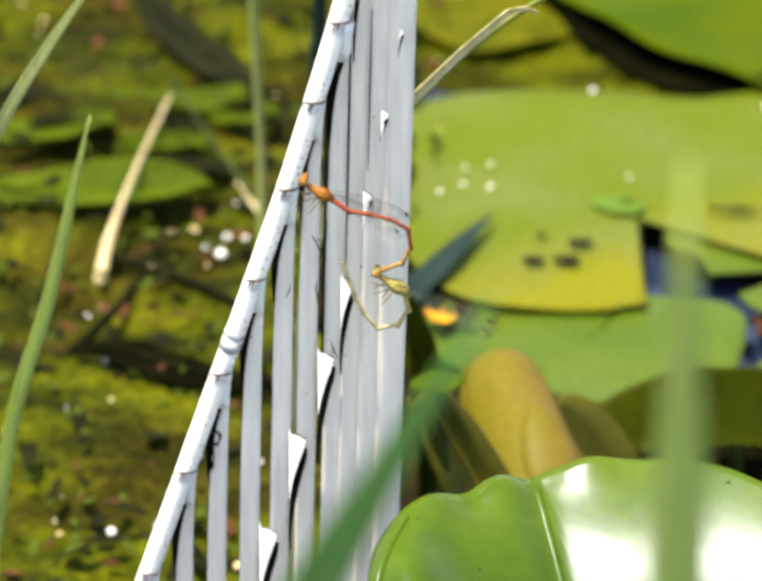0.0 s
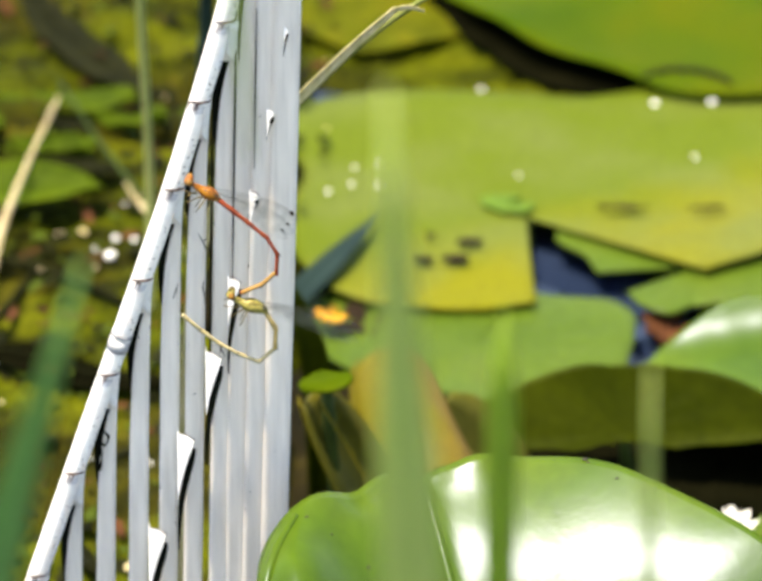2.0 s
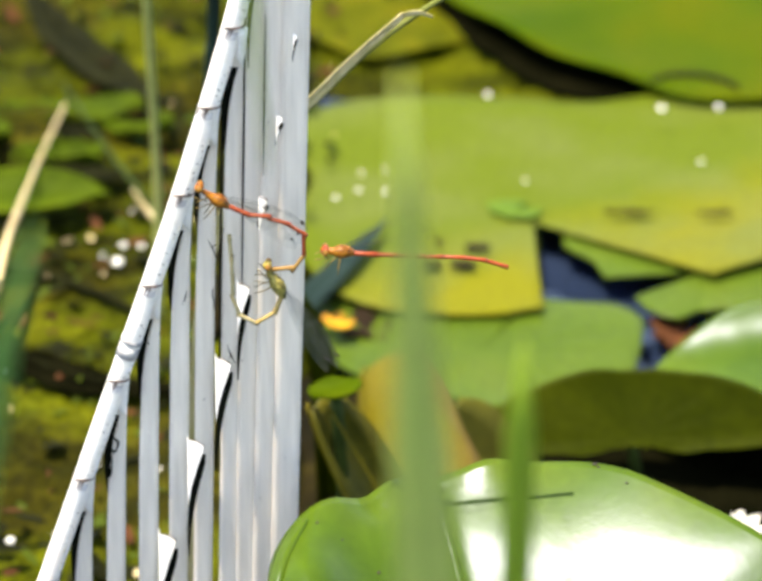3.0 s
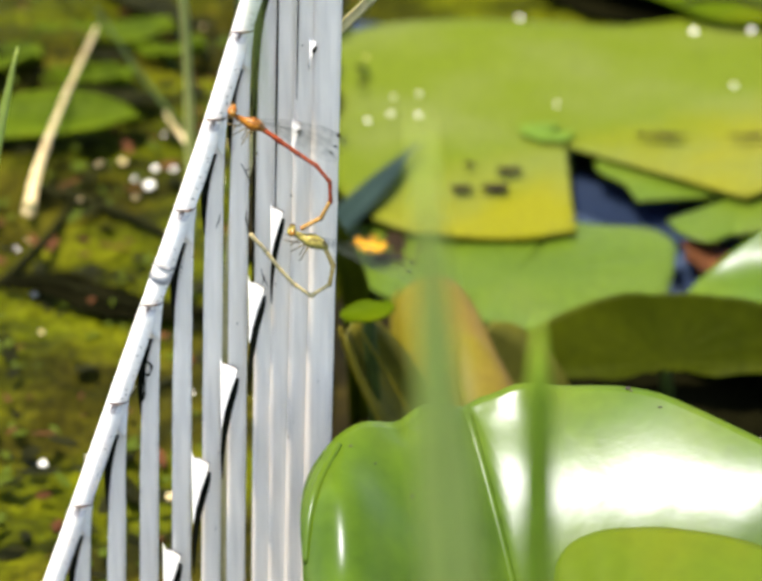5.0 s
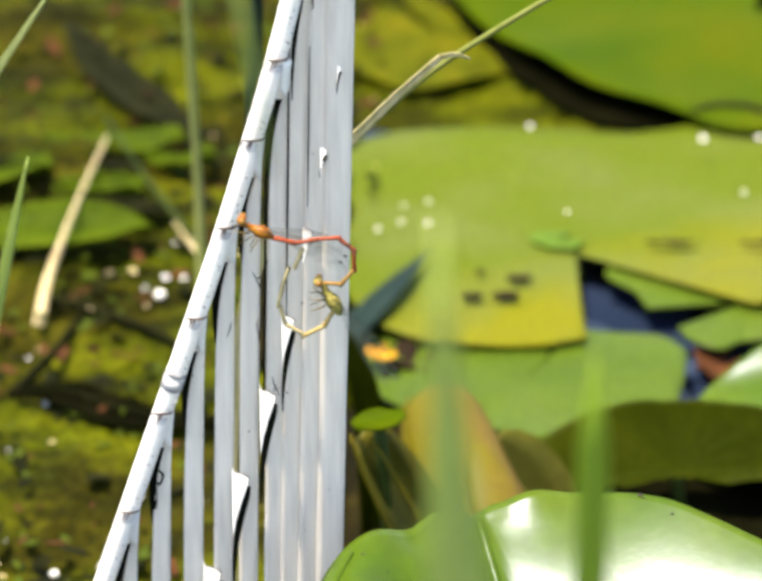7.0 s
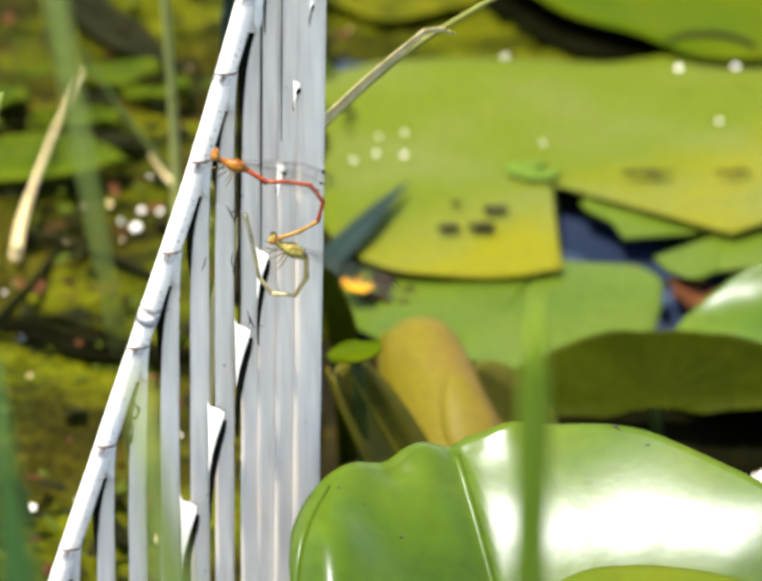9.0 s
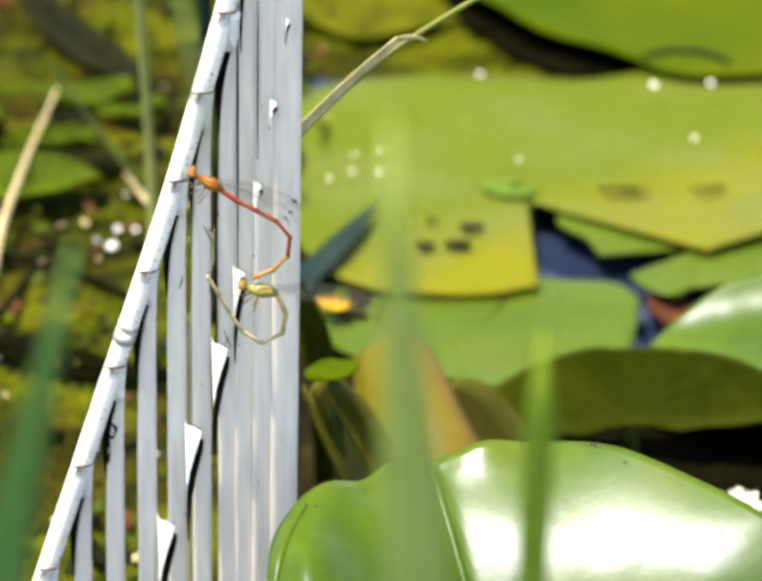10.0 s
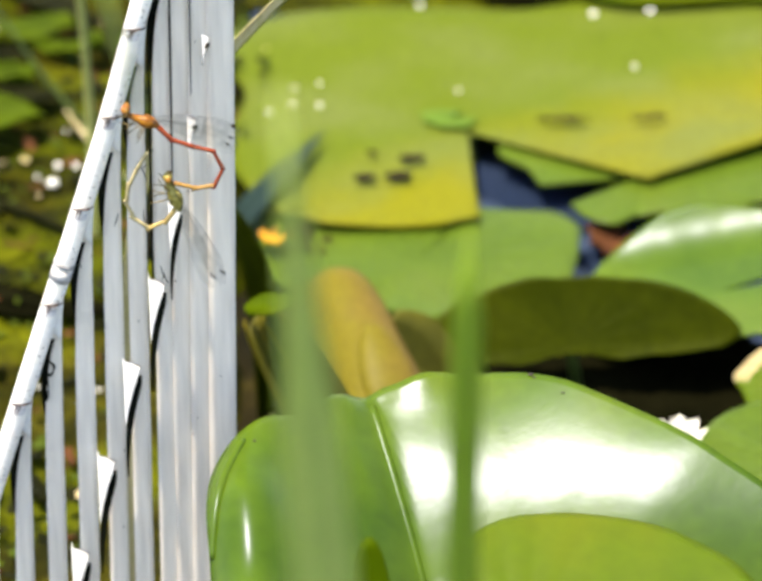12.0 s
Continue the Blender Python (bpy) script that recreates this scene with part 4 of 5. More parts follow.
def inner_shoulders(f):
    for k, (x, z) in enumerate(((-22.2, 209.5), (-25.7, 191.1), (-29.4, 172.6), (-33.9, 152.3), (-38.6, 134.4), (-44.9, 114.6), (-51.6, 91.3), (-58.5, 68.0))):
        s = (0.25, 0.4, 0.55, 0.75, 0.95, 1.0, 1.05, 1.05)[k]
        bm = bmesh.new()
        out = [(-1.6, 2.4), (-1.15, 1.1), (0.3, 0.75), (2.0, -0.5), (1.5, -2.3), (0.4, -5.2), (-0.8, -9.0), (-1.6, -13.0)]
        y0 = 0.0
        front = [bm.verts.new(((x + a * s) / 1000, y0 + 0.0004 - 0.0040 * s * (1.8 - b) / 14.3, (z + b * s) / 1000)) for a, b in out]
        back = [bm.verts.new((v.co.x, v.co.y + 0.0005, v.co.z)) for v in front]
        bm.faces.new(front)
        bm.faces.new(back[::-1])
        m = len(out)
        for i in range(m):
            bm.faces.new((front[i], front[(i + 1) % m], back[(i + 1) % m], back[i]))
        bmesh.ops.recalc_face_normals(bm, faces=bm.faces)
        bmesh.ops.bevel(bm, geom=bm.edges[:], offset=0.00007, segments=1, affect="EDGES")
        part("leaf_base", bm, RACHIS, f, "bright white torn leaflet base", smooth=False)
        if s > 0.5:
            edge = [Vector(((x + a * s) / 1000, 0.0002, (z + (b + 0.15) * s) / 1000)) for a, b in ((-1.15, 1.1), (0.3, 0.75), (2.0, -0.5), (1.7, -1.6))]
            part("node_scar", tube(edge, 0.00011, sides=6), NODE, f, "thin brown torn edge")
        crack(f, x + 1.9 * s, z - 2.2 * s, 5 + 20 * s * (s > 0.6), 1.8 * s + 0.1, -3.8 * s, -0.0004)


# ---- stems and standing blades ----
def reed(name, label, pts, radii, material, category="reed", flat=1.0):
    base = Vector(pts[0])
    t = thing(name, label, category, tuple(base))
    sm = smoothed([Vector(p) - base for p in pts], 20)
    rr = [radii[0] + (radii[1] - radii[0]) * i / 19 for i in range(20)]
    part("stem", tube(sm, rr, flat=flat), material, t)
    return t


def grass(name, label, pts, width, material, tip=True):
    base = Vector(pts[0])
    t = thing(name, label, "grass", tuple(base))
    sm = smoothed([Vector(p) - base for p in pts], 24)
    part("leaf_blade", ribbon(sm, [width * (1 - (i / 23) ** 3 * (0.95 if tip else 0.2)) for i in range(24)], 0.0004, 0.18, (0.35, -0.6, 0.7)), material, t)
    part("midrib", tube([p + Vector((0, -0.19 * width * (1 - (i / 23) ** 3 * (0.95 if tip else 0.2)), 0)) for i, p in enumerate(sm)], 0.00025, sides=6), material, t)
    return t


def reeds():
    reed("dry_reed", "long pale dry straw reed lying over the algae", [(-0.1116, 1.0240, 0.0115), (-0.1098, 1.0400, 0.0170), (-0.1048, 1.0784, 0.0190), (-0.0988, 1.1195, 0.0190)], (0.0016, 0.0009), STRAW, flat=0.5)
    reed("green_reed", "thin dark green stem leaning in the algae", [(-0.068, 1.056, 0.000), (-0.0707, 1.0649, 0.013), (-0.0866, 1.1022, 0.015), (-0.1006, 1.1416, 0.014)], (0.0008, 0.0005), STEM_DARK)
    reed("green_reed", "upright pale green reed stem in the algae", [(-0.068, 1.010, -0.01), (-0.0665, 1.020, 0.040), (-0.0672, 1.020, 0.09), (-0.0690, 1.020, 0.15)], (0.0013, 0.0011), STEM_PALE)
    reed("dead_reed", "dark rotted reed stem sunk in the algae", [(-0.1124, 1.0379, 0.0110), (-0.1015, 1.0351, 0.0110), (-0.0835, 1.0230, 0.0110), (-0.0684, 1.0097, 0.0110)], (0.0026, 0.0012), SUNK, flat=0.6)
    reed("dead_reed", "dark rotted reed stem sunk in the algae", [(-0.1164, 0.9889, 0.0100), (-0.1065, 1.0118, 0.0100), (-0.1001, 1.0328, 0.0100)], (0.0020, 0.0014), SUNK, flat=0.6)
    reed("dead_reed", "dark blue-green rotted stem standing behind the frond", [(-0.0540, 1.000, 0.000), (-0.0506, 1.000, 0.0888), (-0.0493, 1.000, 0.100), (-0.0480, 1.000, 0.140)], (0.0015, 0.0019), DARK_LEAF)
    reed("dry_reed", "short pale straw scrap caught on a green stem", [(-0.0770, 1.0760, 0.0145), (-0.0734, 1.0652, 0.0155), (-0.0700, 1.0590, 0.0145)], (0.0005, 0.0009), STRAW, flat=0.5)
    grass("lily_leaf", "dark olive lily leaf with the frond's shade put into its colour", [(-0.0190, 0.93, 0.000), (-0.0205, 0.93, 0.040), (-0.0240, 0.93, 0.056), (-0.0280, 0.93, 0.068)], 0.0085, LEAF_SHADE)
    grass("grass_blade", "slender fresh green grass blade standing in the water", [(-0.128, 0.86, -0.005), (-0.1165, 0.86, 0.0642), (-0.1056, 0.86, 0.101), (-0.0988, 0.86, 0.1289), (-0.094, 0.86, 0.1488)], 0.0036, GRASS)
    grass("grass_blade", "broad pale green grass blade standing in the water", [(-0.175, 0.86, -0.005), (-0.140, 0.86, 0.095), (-0.1143, 0.86, 0.1462), (-0.1036, 0.86, 0.1645), (-0.0949, 0.86, 0.1777), (-0.080, 0.86, 0.20)], 0.0030, GRASS_PALE)
    for at, r, squash, turn in (((-0.0984, 1.1254, 0.0130), 0.0221, 0.31, 4),
            ((-0.1325, 1.1083, 0.0130), 0.0191, 0.39, 10),
            ((-0.1000, 1.0975, 0.0130), 0.0133, 0.38, 2),
            ((-0.1167, 1.0717, 0.0130), 0.0330, 0.32, 2),
            ((-0.0780, 1.1164, 0.0130), 0.0113, 0.35, -4)):
        lily_pad(at, r, 170, 8, at[1] * 31, 0.004, 0.003, LEAF_LOW, "bright green narrow floating leaf among the algae", turn=(0, 0, turn), squash=squash, ragged=0.08)
    # dark strips put in for the dark gaps among the floating leaves
    for pts, wide in ((((-0.1391, 1.1104, 0.0145), (-0.1200, 1.1175, 0.0145), (-0.1014, 1.1138, 0.0145), (-0.0870, 1.1088, 0.0145)), 0.0085),
            (((-0.1150, 0.9850, 0.0135), (-0.1020, 0.9850, 0.0135), (-0.0885, 0.9765, 0.0135), (-0.0755, 0.9715, 0.0135), (-0.0570, 0.9700, 0.0135)), 0.0130),
            (((-0.1067, 1.0920, 0.0145), (-0.0911, 1.0872, 0.0145), (-0.0758, 1.0845, 0.0145)), 0.0070),
            (((-0.1493, 1.1270, 0.0145), (-0.1410, 1.1302, 0.0145), (-0.1306, 1.1256, 0.0145)), 0.0080),
            (((-0.1156, 1.2043, 0.0145), (-0.1034, 1.1756, 0.0145), (-0.0891, 1.1525, 0.0145), (-0.0708, 1.1284, 0.0145)), 0.0150)):
        base = Vector(pts[0])
        t = thing("dead_leaf", "dark strip put in for a dark gap between green leaves", "dead leaf", tuple(base))
        sm = smoothed([Vector(p) - base for p in pts], 16)
        part("leaf_blade", ribbon(sm, [wide * math.sin(math.pi * (0.08 + 0.84 * i / 15)) * (1 + 0.25 * noise.noise(Vector((i * 0.7, wide * 900, 0)))) for i in range(16)], 0.0006, 0.1, (0, 0, 1)), NEAR_BLACK if wide == 0.0130 else SUNK, t)
        part("midrib", tube([p + Vector((0, 0, 0.1 * wide * math.sin(math.pi * (0.08 + 0.84 * i / 15)))) for i, p in enumerate(sm)], 0.0003, sides=6), SUNK, t)


def leaning_reed():
    t = thing("dry_reed", "pale dry reed leaf with a thin green stem", "reed", (-0.042, 0.84, 0.04))
    pts = smoothed([(-0.008, 0, -0.065), (-0.0078, 0, -0.01), (-0.0065, 0, 0.04), (-0.003, 0, 0.080), (0.0042, 0, 0.1020), (0.0127, 0, 0.1150), (0.0222, 0, 0.1253), (0.0321, 0, 0.1359), (0.0416, 0, 0.1452)], 40)
    part("dry_blade", ribbon(pts, [0.0028 * (1 - 0.55 * (i / 39) ** 3) for i in range(40)], 0.0006, 0.3), STRAW_GREEN, t)
    part("dry_tip", ribbon(smoothed([(0.0414, 0, 0.1451), (0.0448, 0, 0.1458), (0.0479, 0, 0.1447)], 6), [0.0011, 0.0011, 0.0010, 0.0009, 0.0007, 0.0004], 0.0003, 0.2), STRAW_GREEN, t)
    stem = smoothed([(0.0140, 0.002, 0.1140), (0.0230, 0.002, 0.1243), (0.0325, 0.002, 0.1343), (0.0429, 0.002, 0.1433), (0.0597, 0.002, 0.1549), (0.0747, 0.002, 0.1643)], 24)
    part("stem", tube(stem, 0.0007, sides=8), STEM_OLIVE, t, "thin green stem")
    return t


def leaf_on_pad():
    t = thing("fallen_leaf", "dark blue-green pointed leaf lying across the lily pad", "leaf", (-0.027, 1.012, 0.0135))
    pts = smoothed([(-0.004, -0.004, 0.0), (0.006, 0.014, 0.0015), (0.014, 0.030, 0.0018), (0.0225, 0.0475, 0.001)], 14)
    part("leaf_blade", ribbon(pts, [0.0088 * (1 - (i / 13) ** 2.2) for i in range(14)], 0.0005, 0.1, (0, 0, 1)), DARK_LEAF, t)


def swaying_blade(label, length, width, material, tip_len=0.3):
    """A blade whose origin is its tip and which runs straight down from there, gently bowed."""
    t = thing("grass_blade", label, "grass")
    n = 30
    pts = [Vector((0.0016 * math.sin(i / 29 * 3), 0.003 * math.sin(i / 29 * 2.2), -length * i / 29)) for i in range(n)]
    part("leaf_blade", ribbon(pts, [width * min(1.0, 0.08 + (i / 29) / tip_len) for i in range(n)], 0.0004, 0.35), material, t)
    part("midrib", tube([p + Vector((0, -0.00045 - 0.33 * width * min(1.0, 0.08 + (i / 29) / tip_len), 0)) for i, p in enumerate(pts)], 0.00028, sides=6), material, t)
    return t


def arching_blade(label, width, material):
    """A tall blade that rises beyond the picture, bows over and hangs; its origin is the hanging tip."""
    t = thing("grass_blade", label, "grass")
    pts = smoothed([(-0.19, 0, -0.40), (-0.17, 0, -0.10), (-0.13, 0, 0.16), (-0.07, 0, 0.25), (-0.02, 0, 0.20), (-0.004, 0, 0.09), (0, 0, 0)], 40)
    part("leaf_blade", ribbon(pts, [width * min(1.0, 0.1 + (39 - i) / 12) for i in range(40)], 0.0004, 0.2), material, t)
    return t


# ---- damselflies ----
def damselfly(name, label, colours, at, scale=1.0, chest=5.2, girth=1.0, span=1.0):
    head_m, thorax_m, base_m, mid_m, tip_m = colours
    d = thing(name, label, "damselfly", at)
    mm = 0.001 * scale
    head = part("head", ball(1.05 * mm, scale=(0.85, 1.5, 1.0)), head_m, d)
    for s in (-1, 1):
        e = part("eye", ball(0.72 * mm, seg=10), EYE, head, "dark rounded compound eye")
        e.location = (0, s * 1.35 * mm, 0.25 * mm)
    bm = tube(smoothed([(-1.7 * mm, 0, 0.5 * mm), (1.2 * mm, 0, 0.2 * mm), (0.62 * chest * mm, 0, 0.3 * mm), (chest * mm, 0, 0)], 10), [k * mm * girth for k in (0.45, 0.6, 0.7, 0.95, 1.3, 1.4, 1.3, 1.1, 0.8, 0.5)], sides=14)
    thorax = part("thorax", bm, thorax_m, d)
    part("stripe", tube(smoothed([(1.2 * mm, -0.75 * mm, 0.75 * mm), (2.6 * mm, -1.0 * mm, 1.05 * mm), (4.2 * mm, -0.75 * mm, 0.75 * mm)], 7), 0.16 * mm, sides=6), DARK, thorax, "dark side stripe")
    for s in (-1, 1):
        for k, (x, reach, drop) in enumerate(((0.6, -3.4, -1.2), (1.5, -2.2, -3.2), (2.4, -0.4, -4.6))):
            leg = smoothed([(x * mm, s * 0.6 * mm, -0.8 * mm), ((x + reach * 0.35) * mm, s * 1.5 * mm, (drop * 0.3 - 0.2) * mm), ((x + reach * 0.8) * mm, s * 1.4 * mm, drop * 0.85 * mm), ((x + reach) * mm, s * 1.1 * mm, drop * mm)], 9)
            part("leg", tube(leg, [0.17 * mm, 0.17 * mm, 0.16 * mm, 0.15 * mm, 0.13 * mm, 0.12 * mm, 0.11 * mm, 0.1 * mm, 0.08 * mm], sides=6), LEG, thorax)
    segs = []
    for k in range(7):
        L = 4.75 * mm
        r = (0.54, 0.47, 0.44, 0.43, 0.43, 0.45, 0.46)[k] * mm
        bm = tube([Vector((u * L, 0, 0)) for u in (-0.03, 0.03, 0.5, 0.94, 1.03)], [r * 0.8, r * 1.05, r * 0.92, r * 1.12, r * 0.85], sides=10)
        sg = part("abdomen_segment", bm, base_m if k < 2 else (mid_m if k < 5 else tip_m), d)
        ring = part("joint_ring", tube([Vector((0.985 * L, 0, 0)), Vector((1.015 * L, 0, 0))], r * 1.16, sides=10), DARK if k in (1, 3, 5) else (base_m if k < 2 else mid_m), sg)
        segs.append(sg)
    wings = []
    for k in range(4):
        pts = smoothed([(0, 0, 0), (6 * span * mm, 0, 0.3 * mm), (13 * span * mm, 0, 0.3 * mm), (19.5 * span * mm, 0, -0.3 * mm)], 14)
        w = part("wing", ribbon(pts, [mm * v for v in (0.5, 0.7, 1.1, 1.6, 2.2, 2.7, 3.1, 3.4, 3.6, 3.7, 3.6, 3.2, 2.4, 0.9)], 0.00003, 0.0), WING, d, "clear veined wing")
        w.visible_shadow = True
        part("wing_vein", tube([p + Vector((0, -0.00004, 0.5 * mm * v)) for p, v in zip(pts, (0.5, 0.7, 1.1, 1.6, 2.2, 2.7, 3.1, 3.4, 3.6, 3.7, 3.6, 3.2, 2.4, 0.9))], 0.026 * mm, sides=5), DARK, w, "thin dark front vein")
        sp = part("wing_spot", ball(0.4 * mm, scale=(1.2, 0.25, 0.7), seg=8), DARK, w, "small dark wing spot")
        sp.location = (17.6 * span * mm, -0.00008, 1.1 * mm)
        wings.append(w)
    return d, head, thorax, segs, wings


def angle_of(a, b):
    return -math.degrees(math.atan2(b[1] - a[1], b[0] - a[0]))


def key_body(body, stances, spread):
    """Pose head, thorax, abdomen and wings through the stances: seconds and points from the head to the abdomen's end, in millimetres."""
    _, head, thorax, segs, wings = body

    def steady(angles):
        out = []
        for a in angles:
            while out and a - out[-1] > 180:
                a -= 360
            while out and a - out[-1] < -180:
                a += 360
            out.append(a)
        return out

    def rows(i, j, shift=0.0):
        turn = steady([angle_of(p[i], p[j]) for _, p in stances])
        return [(t, pose(p[i][0] / 1000, 0, p[i][1] / 1000, 0, a + shift, 0)) for (t, p), a in zip(stances, turn)]

    walk(head, rows(0, 1))
    walk(thorax, rows(1, 2))
    for k, s in enumerate(segs):
        walk(s, rows(2 + k, 3 + k))
    for k, w in enumerate(wings):
        turn = steady([angle_of(p[1], p[2]) for _, p in stances])
        walk(w, [(t, pose(p[1][0] * 0.45e-3 + p[2][0] * 0.55e-3, (-0.0009, 0.0009)[k % 2], p[1][1] * 0.45e-3 + p[2][1] * 0.55e-3 + 0.0009,
                          (-9, 9)[k % 2], a + spread[k], 0)) for (t, p), a in zip(stances, turn)])


def stance(t, *points):
    return t, points


# ---- build ----
spots(pond())
bubbles()
debris()
furled_leaves()
lily_flower((0.0785, 0.862, 0.0362))
lily_flower((0.0955, 0.889, 0.0185))
leaf_on_pad()
frond()
inner_shoulders(bpy.data.objects["palm_frond"])
reeds()
REED = leaning_reed()
MALE = damselfly("damselfly", "orange-red male damselfly clinging to the frond, clasping a female", (MALE_ORANGE, MALE_ORANGE, MALE_RED, MALE_RED, MALE_AMBER), (-0.0464, 0.772, 0.1737))
FEMALE = damselfly("damselfly", "olive and ochre female damselfly held by the male's tail", (FEMALE_GREEN, FEMALE_GREEN, FEMALE_AMBER, FEMALE_OCHRE, FEMALE_OCHRE), (-0.0464, 0.772, 0.1737), chest=6.3, girth=1.12, span=1.2)
FLYER = damselfly("damselfly", "slender red damselfly flying over the lily pads", (MALE_RED, MALE_ORANGE, MALE_RED, MALE_RED, MALE_RED), (0.2, 0.766, 0.2))
WIDE = swaying_blade("wide pale green grass blade swaying close to the camera", 0.46, 0.0072, GRASS, 0.12)
NARROW = swaying_blade("narrow yellow-green grass blade swaying close to the camera", 0.42, 0.0044, GRASS_YELLOW, 0.04)
FAINT = swaying_blade("pale green grass blade bending in and out of view", 0.33, 0.0050, GRASS)
DARKBLADE = swaying_blade("dark green grass blade leaning across the camera", 0.48, 0.0070, GRASS_DARK, 0.11)
ARCH = arching_blade("pale green grass blade arching over from above", 0.0050, GRASS)


def motions():
    male, female = [], []

    def male_at(*v):
        male.append(stance(*v))

    def female_at(*v):
        female.append(stance(*v))

    male_at(0, (4.6, 7.2), (6.1, 5.0), (10.4, 2.5), (13.6, 0.0), (17.8, -0.8), (22.0, -1.9), (25.6, -4.1), (26.1, -8.1), (24.5, -11.9), (20.6, -13.6))  
    male_at(0.5, (4.6, 7.3), (6.1, 5.1), (10.3, 2.2), (13.3, -0.4), (17.5, -1.2), (21.4, -2.9), (24.2, -5.7), (23.9, -9.7), (20.9, -11.5), (16.7, -11.4))  
    male_at(1, (4.6, 7.0), (6.2, 5.1), (10.3, 2.6), (13.6, -0.1), (17.0, -2.9), (20.0, -5.9), (22.5, -9.3), (22.4, -13.3), (19.5, -16.0), (15.5, -17.3))  
    male_at(1.5, (4.4, 7.2), (5.9, 5.3), (10.0, 2.5), (12.8, -0.9), (16.1, -3.8), (19.2, -6.9), (21.6, -10.5), (21.4, -14.6), (18.8, -17.6), (14.7, -19.1))  
    male_at(2, (4.4, 7.0), (6.0, 5.0), (10.1, 2.6), (13.4, -0.4), (16.7, -3.4), (19.9, -6.4), (22.0, -10.3), (21.7, -14.4), (18.8, -17.3), (14.8, -19.2))  
    male_at(2.5, (4.4, 7.3), (5.8, 5.3), (9.9, 3.0), (13.2, 1.7), (17.6, 2.4), (21.9, 3.6), (25.3, 0.8), (25.6, -3.3), (22.8, -6.0), (18.4, -6.3))  
    male_at(2.7, (4.5, 7.0), (5.9, 5.1), (10.3, 2.3), (13.9, 0.6), (18.0, 0.8), (22.1, 0.5), (25.5, -1.8), (25.7, -6.0), (23.5, -9.3), (19.4, -9.6))  
    male_at(4.3, (4.7, 6.4), (6.6, 4.5), (10.9, 2.2), (14.8, -0.1), (18.7, -2.4), (22.4, -5.0), (25.4, -8.2), (25.1, -12.8), (21.8, -15.8), (17.3, -16.7))  
    male_at(4.5, (4.4, 6.9), (6.1, 5.0), (10.3, 3.1), (13.7, -0.1), (17.3, -3.0), (21.3, -5.5), (24.1, -9.1), (24.2, -13.5), (21.6, -17.1), (17.0, -17.8))  
    male_at(5, (4.5, 6.8), (6.2, 4.5), (10.5, 2.6), (14.1, -0.4), (17.7, -3.3), (21.3, -6.1), (24.0, -9.9), (24.0, -14.3), (22.0, -18.3), (18.1, -20.7))  
    male_at(5.5, (4.3, 6.5), (5.9, 4.6), (10.3, 2.4), (14.0, -0.5), (17.7, -3.3), (21.3, -6.2), (23.6, -10.2), (23.1, -14.8), (21.3, -19.0), (18.2, -22.4))  
    male_at(6, (4.4, 6.7), (5.8, 5.1), (9.2, 3.3), (13.1, 0.4), (16.8, -2.7), (20.3, -6.1), (22.5, -10.4), (23.0, -15.0), (21.2, -19.3), (18.2, -23.2))  
    male_at(6.5, (4.3, 7.0), (6.2, 4.8), (10.6, 3.1), (13.8, -0.0), (17.5, -2.6), (21.3, -5.0), (23.9, -8.6), (23.7, -13.0), (21.7, -16.9), (19.0, -20.5))  
    male_at(6.7, (4.3, 6.9), (5.7, 4.7), (10.6, 2.4), (14.8, 1.2), (19.3, 2.0), (23.6, 2.3), (26.9, -0.6), (27.1, -5.0), (24.7, -8.9), (20.2, -8.4))  
    male_at(8.3, (3.6, 6.3), (6.0, 4.6), (10.8, 2.9), (14.0, 0.4), (18.3, 1.1), (22.6, 1.4), (25.0, -2.3), (23.7, -6.4), (20.2, -8.1), (15.9, -9.0))  
    male_at(8.5, (4.3, 6.7), (5.7, 4.8), (10.6, 3.2), (13.5, 0.5), (17.8, 0.9), (22.2, 1.1), (25.2, -2.0), (24.5, -6.3), (21.0, -8.5), (16.6, -9.3))  
    male_at(9, (4.1, 6.4), (5.8, 4.5), (10.6, 2.7), (14.0, 0.1), (18.7, -0.2), (23.2, -1.0), (25.7, -4.9), (24.5, -9.4), (20.9, -11.6), (16.6, -13.2))  
    male_at(9.5, (4.3, 6.7), (6.0, 4.8), (10.9, 2.5), (14.2, -0.3), (18.3, -2.1), (22.4, -3.8), (24.7, -7.6), (23.5, -11.8), (20.3, -14.4), (16.2, -16.3))  
    male_at(10, (4.2, 6.7), (5.8, 5.0), (9.5, 2.9), (13.1, -0.1), (17.1, -2.5), (21.0, -5.0), (23.6, -8.7), (23.0, -13.0), (20.1, -16.2), (15.9, -18.1))  
    male_at(10.5, (4.2, 7.0), (6.1, 5.1), (10.6, 2.7), (14.0, -0.3), (17.5, -3.3), (20.7, -6.5), (23.0, -10.4), (22.2, -14.7), (19.1, -17.7), (15.2, -20.1))  
    male_at(11, (4.4, 6.9), (5.8, 5.2), (9.6, 3.1), (13.7, 0.9), (18.2, 0.1), (22.6, -1.3), (25.6, -4.7), (25.6, -9.0), (22.5, -11.8), (18.3, -13.9))  
    male_at(11.5, (4.4, 6.5), (6.0, 4.5), (10.8, 2.7), (14.8, 1.6), (19.1, 2.5), (23.3, 2.9), (26.2, -0.4), (25.5, -4.7), (22.1, -6.4), (17.8, -7.1))  
